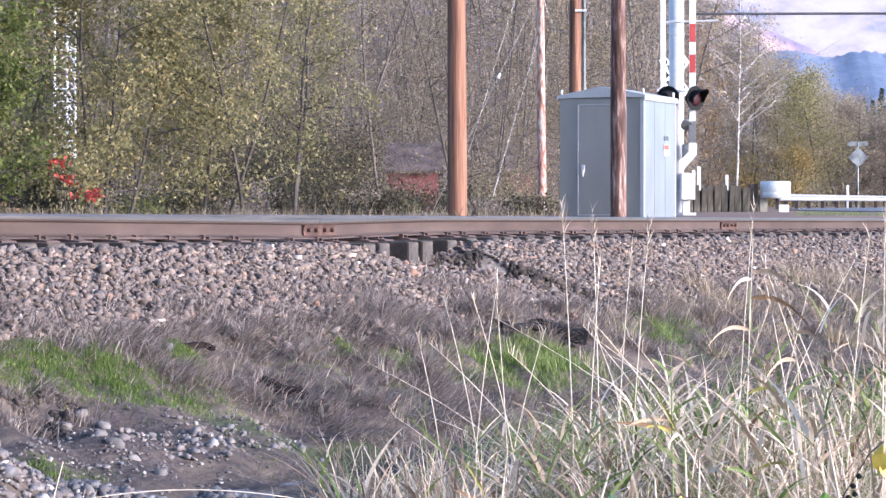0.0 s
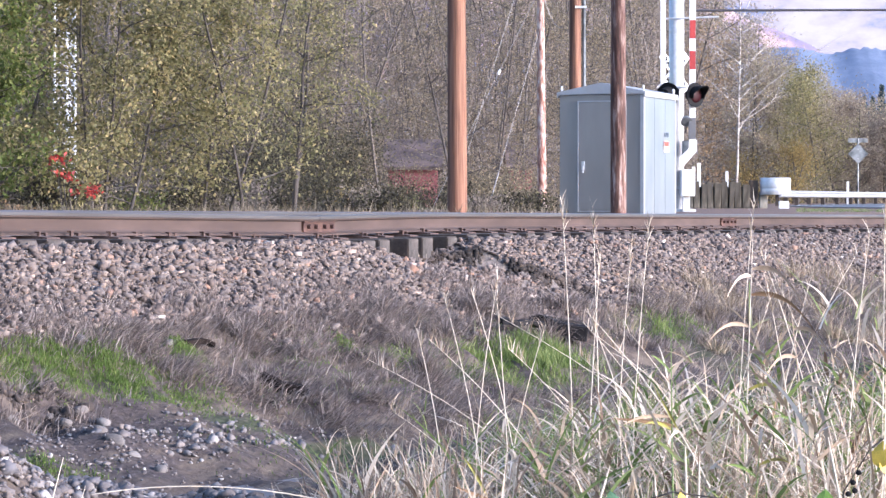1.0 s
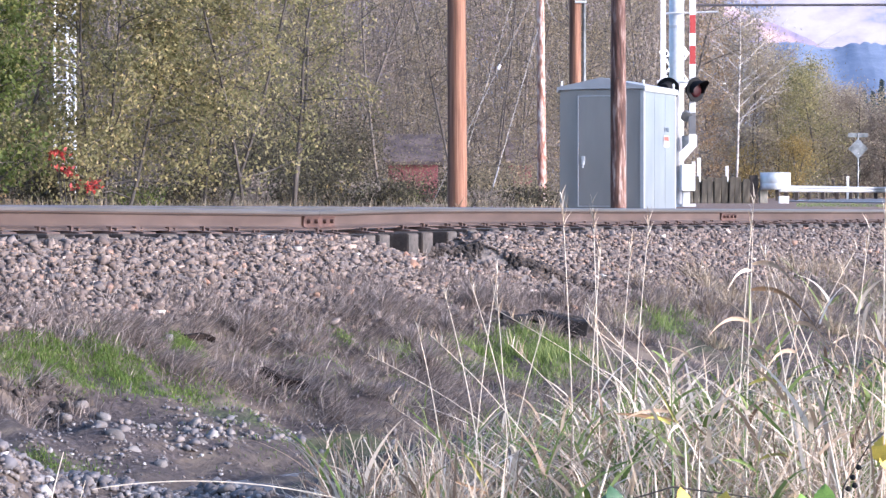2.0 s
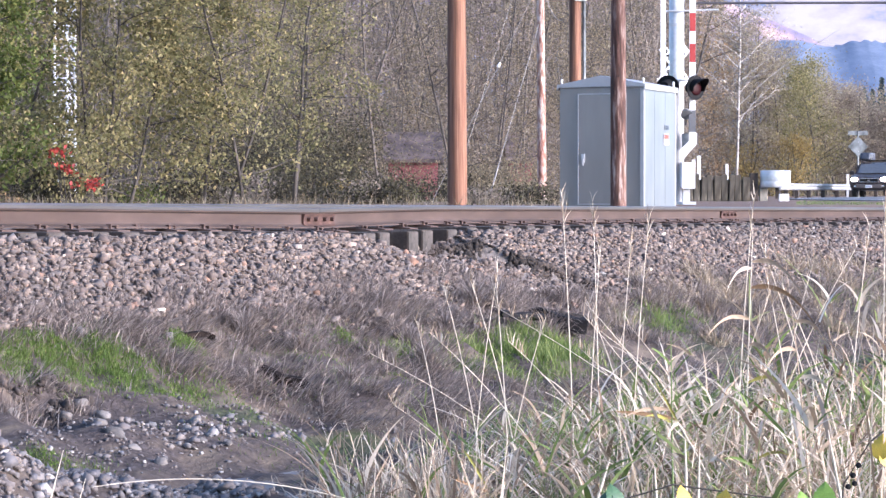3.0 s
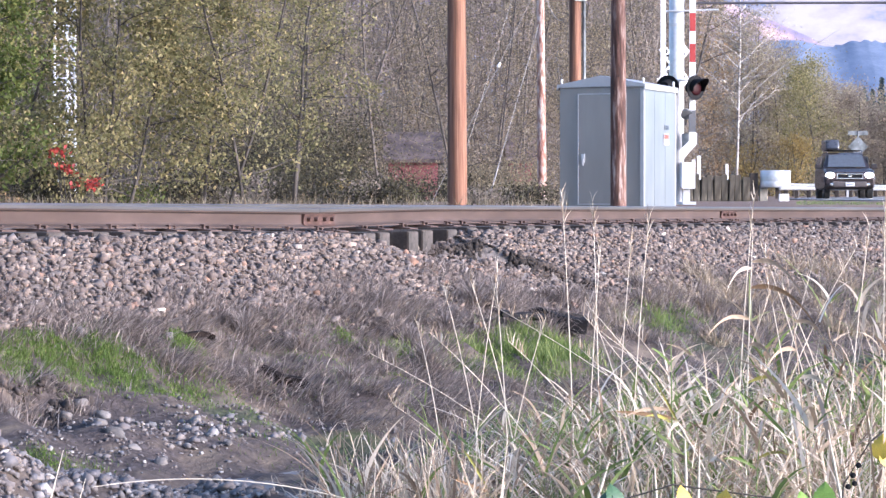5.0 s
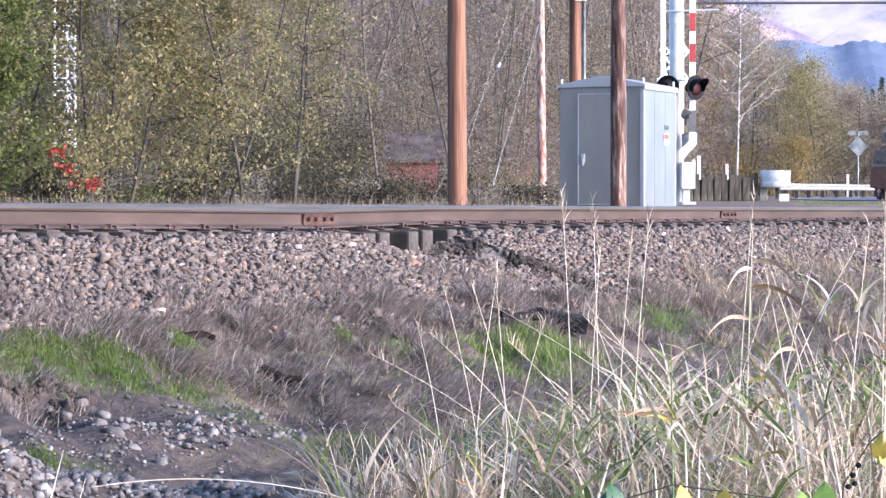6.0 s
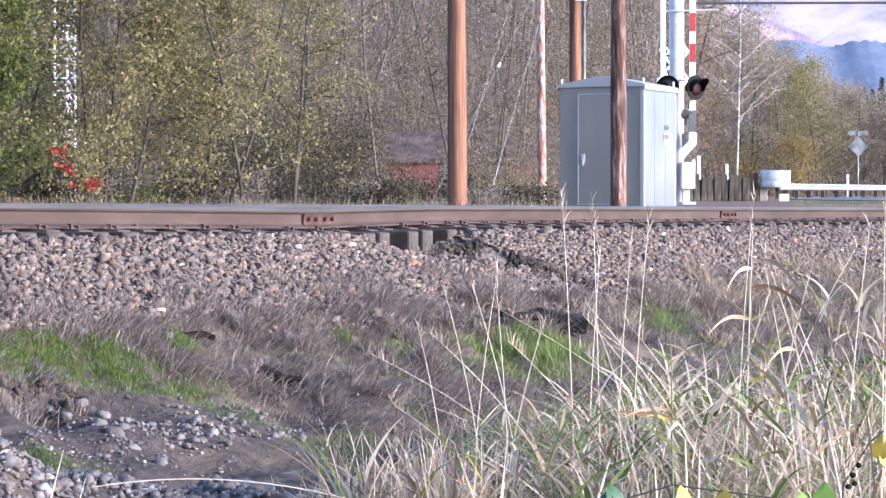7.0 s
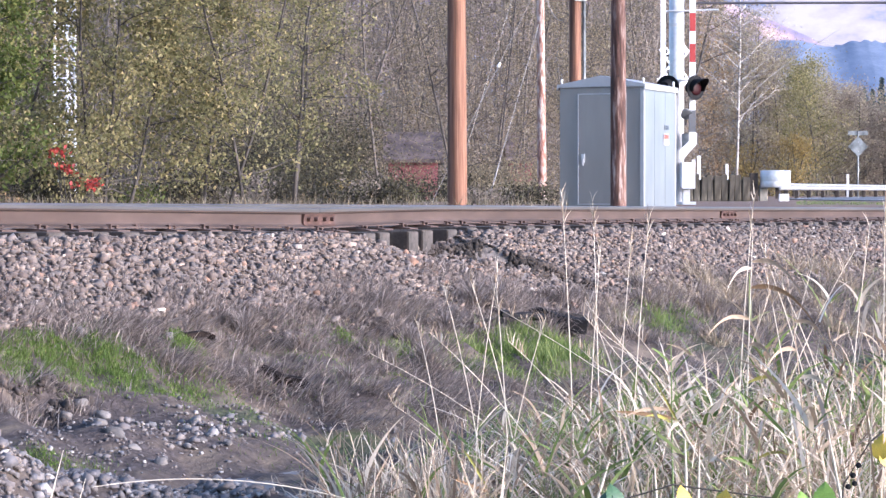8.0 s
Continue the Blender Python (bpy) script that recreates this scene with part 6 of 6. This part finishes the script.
def bramble():
    """Bramble with a few large leaves at the foot of the grass."""
    x, y = 1.30, 8.6
    z0 = world_z(x, y)
    ob = thing("bramble", "bramble canes with yellow and green leaves", "bramble", Matrix.Translation((x, y, z0)))
    yellow, green, dark = plain("yellow_leaf", (0.55, 0.38, 0.04), 0.6, 0, 0.35, 40), plain("green_leaf", (0.16, 0.27, 0.04), 0.5, 0, 0.3, 30), plain("dark_green_leaf", (0.035, 0.085, 0.035), 0.5, 0, 0.3, 30)
    def leaf(px, pz, size, m, rx, rz):
        bm = bmesh.new()
        n = 14
        mid, l, r = [], [], []
        for i in range(n + 1):
            t = i / n
            w = 0.42 * math.sin(math.pi * t ** 0.8) * (1 - 0.12 * (i % 2))
            mid.append(bm.verts.new((0, t, 0.06 * math.sin(math.pi * t))))
            l.append(bm.verts.new((-w, t, 0.10 * w + 0.03 * math.sin(5 * t))))
            r.append(bm.verts.new((w, t, 0.14 * w)))
        for i in range(n):
            for u, v in ((l, mid), (mid, r)):
                bm.faces.new((u[i], v[i], v[i + 1], u[i + 1]))
        part("leaf", bm, m, ob, "", Matrix.Translation((px - x, -0.05, pz - z0)) @ pose(0, 0, 0, rx, 0, rz) @ Matrix.Diagonal((size, size, size, 1)))
    leaf(1.325, 0.945, 0.085, yellow, 74, -25)
    leaf(1.345, 0.925, 0.06, yellow, 70, 25)
    leaf(1.155, 0.80, 0.085, green, 76, -15)
    leaf(1.10, 0.80, 0.06, green, 60, 30)
    leaf(0.53, 0.80, 0.085, dark, 62, 35)
    leaf(0.49, 0.79, 0.07, dark, 70, -30)
    leaf(0.735, 0.80, 0.075, yellow, 72, 40)
    leaf(0.845, 0.79, 0.075, yellow, 70, -35)
    leaf(0.88, 0.80, 0.05, yellow, 60, 50)
    leaf(0.95, 0.78, 0.06, dark, 65, 20)
    for pts in ([(-0.1, 0, 0.0), (-0.08, 0, 0.3), (0.0, 0, 0.43), (0.05, 0, 0.47)], [(-0.1, 0, 0), (-0.3, 0, 0.26), (-0.6, 0, 0.30), (-0.8, 0, 0.24)]):
        part("cane", tube(pts, 0.003, 6), M_BARK, ob)
    for px, pz in ((1.245, 0.90), (1.25, 0.875), (1.23, 0.865), (1.262, 0.93)):
        bm = bmesh.new()
        bmesh.ops.create_icosphere(bm, subdivisions=2, radius=0.009)
        for v in bm.verts:
            v.co *= 1 + 0.15 * noise.noise(v.co * 300)
        part("dried_berry", bm, M_BLACK, ob, "", Matrix.Translation((px - x, -0.03, pz - z0)))


bramble()

# single reeds that stand out of the tangle
M_REED_TAN = plain("tan_reed_leaf", (0.44, 0.33, 0.23), 0.65, 0, 0.3, 25)
M_REED_PALE = plain("bleached_reed_leaf", (0.60, 0.52, 0.41), 0.65, 0, 0.25, 25)
M_REED_BROWN = plain("brown_reed_leaf", (0.26, 0.16, 0.085), 0.65, 0, 0.35, 25)
M_REED_YELLOW = plain("yellowing_reed_leaf", (0.36, 0.33, 0.08), 0.6, 0, 0.35, 25)
M_REED_GREEN = plain("green_reed_leaf", (0.15, 0.22, 0.06), 0.6, 0, 0.3, 25)


def reed(label, stem_mat, foot, top, y, leaves):
    """A reed stem with folded, drooping leaves. foot: x; top: x, z of the stem's tip; leaves: share of the stem, reach in x, rise, droop, width, material."""
    z0 = world_z(foot, y)
    ob = thing("reed", label, "reed", Matrix.Translation((foot, y, z0)))
    tip = Vector((top[0] - foot, 0, top[1] - z0))
    def at(t):
        return Vector((tip.x * (0.5 * t + 0.5 * t * t), 0.03 * math.sin(4 * t), tip.z * t))
    part("stem", tube([at(i / 12) - Vector((0, 0, 0.03 if i == 0 else 0)) for i in range(13)], [0.0045 - 0.0003 * i for i in range(13)], 6), stem_mat, ob)
    for t, reach, rise, droop, width, m in leaves:
        bm = bmesh.new()
        rows, a = [], at(t)
        for i in range(13):
            q = i / 12
            p = a + Vector((reach * q, -0.05 * q, rise * q - droop * q ** 2.4))
            w = width * 0.5 * (0.35 + 0.65 * min(1, 5 * q)) * (1 - q ** 2.2) + 0.0004
            up = Vector((rise * 0.3 - 0.2 * reach, -0.35, 1.0)).normalized()
            rows.append([bm.verts.new(p - up * w), bm.verts.new(p + Vector((0, 0.3 * w, 0))), bm.verts.new(p + up * w)])
        for u, v in zip(rows, rows[1:]):
            bm.faces.new((u[0], u[1], v[1], v[0]))
            bm.faces.new((u[1], u[2], v[2], v[1]))
        part("leaf", bm, m, ob, "", None, True)


reed("thick leaning reed with yellowing and brown leaves", M_REED_PALE, 0.98, (0.47, 1.40), 9.4,
     ((0.50, -0.09, 0.16, 0.0, 0.016, M_REED_YELLOW), (0.52, -0.22, 0.05, 0.02, 0.018, M_REED_BROWN), (0.50, -0.07, 0.02, 0.20, 0.016, M_REED_PALE), (0.56, -0.17, 0.03, 0.06, 0.014, M_REED_TAN), (0.35, 0.10, 0.06, 0.10, 0.014, M_REED_PALE)))
reed("tall tan reed with drooping leaves", M_REED_PALE, 1.02, (1.04, 1.66), 9.5,
     ((0.88, 0.18, 0.05, 0.20, 0.018, M_REED_TAN), (0.86, -0.09, 0.02, 0.10, 0.014, M_REED_PALE), (0.80, 0.22, 0.04, 0.18, 0.018, M_REED_BROWN), (0.70, -0.15, 0.06, 0.12, 0.015, M_REED_TAN), (0.62, 0.12, 0.04, 0.22, 0.016, M_REED_TAN), (0.5, 0.16, 0.10, 0.15, 0.014, M_REED_YELLOW)))
reed("upright green reed with short leaves", M_REED_GREEN, 0.77, (0.755, 1.40), 9.4,
     ((0.75, -0.07, 0.08, 0.02, 0.012, M_REED_GREEN), (0.70, 0.06, 0.10, 0.02, 0.012, M_REED_GREEN), (0.60, 0.10, 0.10, 0.04, 0.013, M_REED_GREEN), (0.52, -0.10, 0.07, 0.05, 0.013, M_REED_YELLOW), (0.9, 0.02, 0.07, 0.0, 0.009, M_REED_GREEN)))
reed("short reed with a yellow and a brown leaf", M_REED_TAN, 0.16, (0.14, 0.84), 9.2,
     ((0.85, -0.08, 0.15, 0.02, 0.022, M_REED_YELLOW), (0.80, -0.12, 0.05, 0.0, 0.014, M_REED_BROWN), (0.7, 0.10, 0.12, 0.04, 0.014, M_REED_PALE)))
reed("leaning tan reed with folded leaves", M_REED_TAN, 1.25, (1.15, 1.52), 9.5,
     ((0.80, 0.13, 0.04, 0.16, 0.016, M_REED_TAN), (0.70, -0.13, 0.05, 0.16, 0.016, M_REED_TAN), (0.60, 0.14, 0.06, 0.2, 0.015, M_REED_PALE), (0.45, -0.14, 0.12, 0.1, 0.013, M_REED_GREEN)))
reed("low reed with broad green leaves", M_REED_GREEN, 1.02, (1.03, 0.98), 9.2,
     ((0.75, 0.02, 0.20, 0.02, 0.018, M_REED_GREEN), (0.7, -0.12, 0.10, 0.06, 0.014, M_REED_GREEN), (0.8, 0.10, 0.06, 0.05, 0.012, M_REED_YELLOW)))

# ---- the car that comes down the road ----
def build_suv():
    paint = plain("dark_grey_car_paint", (0.035, 0.026, 0.026), 0.3, 0.0)
    clad = plain("tan_grey_bumper", (0.085, 0.07, 0.066), 0.5)
    glass = plain("tinted_glass", (0.09, 0.10, 0.115), 0.12)
    chrome = plain("chrome", (0.75, 0.75, 0.76), 0.2, 0.9)
    lit = glow("headlight_glow", (1.0, 0.84, 0.62), 40)
    rubber = plain("tyre_rubber", (0.02, 0.02, 0.02), 0.85)
    car = thing("suv", "dark sport utility vehicle with lit headlights and a roof cargo box", "car")
    # x forward, y to its left, z up from the road
    side = [(2.22, 0.48), (2.26, 0.72), (2.18, 0.98), (1.95, 1.06), (0.95, 1.14), (-2.15, 1.14), (-2.28, 0.9), (-2.26, 0.48), (-1.9, 0.36), (1.9, 0.36)]
    bm = extrude_xz(side, 0.90)
    body = part("body", bm, paint, car, "dark glossy car body")
    cab = [(0.98, 1.13), (0.30, 1.66), (0.10, 1.72), (-1.9, 1.72), (-2.05, 1.62), (-2.2, 1.13)]
    bm = bmesh.new()
    rows = []
    for y, k in ((-0.86, 0), (-0.66, 1), (0.66, 1), (0.86, 0)):
        rows.append([bm.verts.new((x, y if z < 1.2 else y * 0.82 / (0.86 if abs(y) > 0.7 else 0.66) * (0.80 if abs(y) > 0.7 else 0.66), z)) for x, z in cab])
    for u, v in zip(rows, rows[1:]):
        for k in range(6):
            bm.faces.new((u[k], u[(k + 1) % 6], v[(k + 1) % 6], v[k]))
    bm.faces.new(rows[0][::-1])
    bm.faces.new(rows[-1])
    bmesh.ops.recalc_face_normals(bm, faces=bm.faces)
    part("cabin", bm, paint, car)
    bm = bmesh.new()
    f = [bm.verts.new(p) for p in ((0.965, -0.70, 1.17), (0.965, 0.70, 1.17), (0.37, 0.60, 1.63), (0.37, -0.60, 1.63))]
    g = [bm.verts.new((v.co.x + 0.02, v.co.y, v.co.z + 0.02)) for v in f]
    bm.faces.new(f[::-1])
    bm.faces.new(g)
    for k in range(4):
        bm.faces.new((f[k], f[(k + 1) % 4], g[(k + 1) % 4], g[k]))
    bmesh.ops.recalc_face_normals(bm, faces=bm.faces)
    part("windscreen", bm, glass, car, "tinted windscreen")
    for sy in (-1, 1):
        for x0, x1 in ((-0.55, 0.35), (-1.5, -0.62), (-2.0, -1.57)):
            part("side_window", boxm(x0, x1, -0.01, 0.01, -0.19, 0.19, 0.0, pose(0, sy * 0.845, 1.40, sy * 7.0)), glass, car)
        bm = bmesh.new()
        bmesh.ops.create_uvsphere(bm, u_segments=20, v_segments=10, radius=1, matrix=pose(2.17, sy * 0.70, 0.86) @ Matrix.Diagonal((0.12, 0.165, 0.105, 1)))
        part("headlight", bm, lit, car, "bright lit headlight", None, True)
        part("fender_flare", boxm(1.0, 2.18, sy * 0.86 - 0.07, sy * 0.86 + 0.07, 0.62, 0.82, 0.05), clad, car, "tan-grey fender flare")
        part("fog_light", boxm(2.24, 2.29, sy * 0.66 - 0.06, sy * 0.66 + 0.06, 0.50, 0.58, 0.015), chrome, car)
        mirror = part("wing_mirror", boxm(0.62, 0.78, sy * 1.02 - 0.10, sy * 1.02 + 0.10, 1.12, 1.30, 0.03), paint, car)
        part("mirror_stem", boxm(0.66, 0.72, min(sy * 0.84, sy * 0.95), max(sy * 0.84, sy * 0.95), 1.13, 1.18), paint, mirror)
        part("roof_rail", tube([(-1.8, sy * 0.62, 1.74), (-1.7, sy * 0.62, 1.79), (0.0, sy * 0.62, 1.79), (0.1, sy * 0.62, 1.74)], 0.022, 8), chrome, car)
    grille = part("grille", boxm(2.20, 2.275, -0.46, 0.46, 0.74, 0.92, 0.02), M_BLACK, car, "black grille with a chrome rim")
    for z0, z1 in ((0.735, 0.765), (0.895, 0.925)):
        part("grille_rim", boxm(2.25, 2.29, -0.48, 0.48, z0, z1, 0.006), chrome, grille, "chrome rim")
    for y in (-0.47, 0.44):
        part("grille_rim", boxm(2.25, 2.29, y, y + 0.03, 0.765, 0.895, 0.006), chrome, grille, "chrome rim")
    part("badge", boxm(2.28, 2.30, -0.06, 0.06, 0.80, 0.86, 0.008), chrome, grille, "plain chrome badge shape")
    part("front_bumper", boxm(2.12, 2.31, -0.62, 0.62, 0.44, 0.64, 0.06), clad, car, "tan-grey front bumper")
    part("rear_bumper", boxm(-2.36, -2.18, -0.88, 0.88, 0.42, 0.66, 0.05), clad, car, "tan-grey rear bumper")
    plate = part("number_plate", boxm(2.30, 2.325, -0.16, 0.16, 0.47, 0.60, 0.006), M_WHITE, car, "white number plate with a plain bar")
    part("plate_bar", boxm(2.322, 2.329, -0.12, 0.12, 0.515, 0.56), plain("plate_blue", (0.2, 0.22, 0.35)), plate)
    for k in (-1.2, -0.2):
        part("cross_bar", boxm(k - 0.03, k + 0.03, -0.66, 0.66, 1.79, 1.83, 0.01), M_BLACK, car)
    bm = boxm(-1.75, 0.35, -0.70, -0.20, 1.83, 2.22, 0.10)
    for v in bm.verts:
        if v.co.x > 0 and v.co.z > 2.0:
            v.co.x -= 0.16
            v.co.z -= 0.02
    part("cargo_box", bm, plain("cargo_box_plastic", (0.05, 0.055, 0.07), 0.3), car, "smooth dark roof cargo box", None, True)
    wheels = []
    for x in (1.38, -1.38):
        for sy in (-1, 1):
            w = new("wheel")
            w.empty_display_size = 0.1
            w.parent = car
            w.matrix_basis = pose(x, sy * 0.78, 0.39)
            bm = bmesh.new()
            rows = []
            prof = [(-0.11, 0.25), (-0.12, 0.34), (-0.09, 0.385), (0.09, 0.385), (0.12, 0.34), (0.11, 0.25)]
            for i in range(28):
                a = 2 * math.pi * i / 28
                rows.append([bm.verts.new((r * math.cos(a), o, r * math.sin(a))) for o, r in prof])
            for i in range(28):
                u, v = rows[i], rows[(i + 1) % 28]
                for k in range(6):
                    bm.faces.new((u[k], u[(k + 1) % 6], v[(k + 1) % 6], v[k]))
            bmesh.ops.recalc_face_normals(bm, faces=bm.faces)
            part("tyre", bm, rubber, w)
            bm = bmesh.new()
            bmesh.ops.create_cone(bm, segments=20, radius1=0.10, radius2=0.08, depth=0.16, cap_ends=True, matrix=pose(0, 0, 0, 90))
            for k in range(6):
                add_box(bm, -0.035, 0.035, -0.05, 0.05, 0.05, 0.26, 0.0, pose(0, sy * 0.05, 0) @ pose(0, 0, 0, 0, 60 * k, 0))
            part("rim", bm, chrome, w, "alloy spoked rim")
            wheels.append((w, x, sy))
    return car, wheels


def extrude_xz(profile, half):
    bm = bmesh.new()
    rows = [[bm.verts.new((x, y, z)) for x, z in profile] for y in (-half, -half * 0.93, half * 0.93, half)]
    for v in rows[0] + rows[-1]:
        v.co.z = 0.75 + (v.co.z - 0.75) * 0.88
        v.co.x *= 0.975
    n = len(profile)
    for u, v in zip(rows, rows[1:]):
        for k in range(n):
            bm.faces.new((u[k], u[(k + 1) % n], v[(k + 1) % n], v[k]))
    bm.faces.new(rows[0][::-1])
    bm.faces.new(rows[-1])
    bmesh.ops.recalc_face_normals(bm, faces=bm.faces)
    return bm


SUV, WHEELS = build_suv()


def car_place(t):
    """Where the car is on the road at t seconds, and its heading in degrees."""
    def at(q):
        y = 139 - 16.7 * (q - 2.8)
        return lane_x(y), y
    x, y = at(t)
    x2, y2 = at(t + 0.05)
    head = math.atan2(y2 - y, x2 - x)
    x, y = x - 2.2 * math.cos(head), y - 2.2 * math.sin(head)
    return x, y, 1.7 + 0.06 + max(0, y - 48) * 0.0068 + 0.01, math.degrees(head)


def motions():
    rows = []
    for i in range(41):
        t = 0.2 * i
        x, y, z, head = car_place(t)
        rows.append((t, pose(x, y, z, 0, 0, head)))
    walk(SUV, rows)
    turn = 84.0
    for w, x, sy in WHEELS:
        walk(w, [(i / FPS, pose(x, sy * 0.78, 0.39, 0, (turn * i) % 360, 0)) for i in range(241)])


motions()
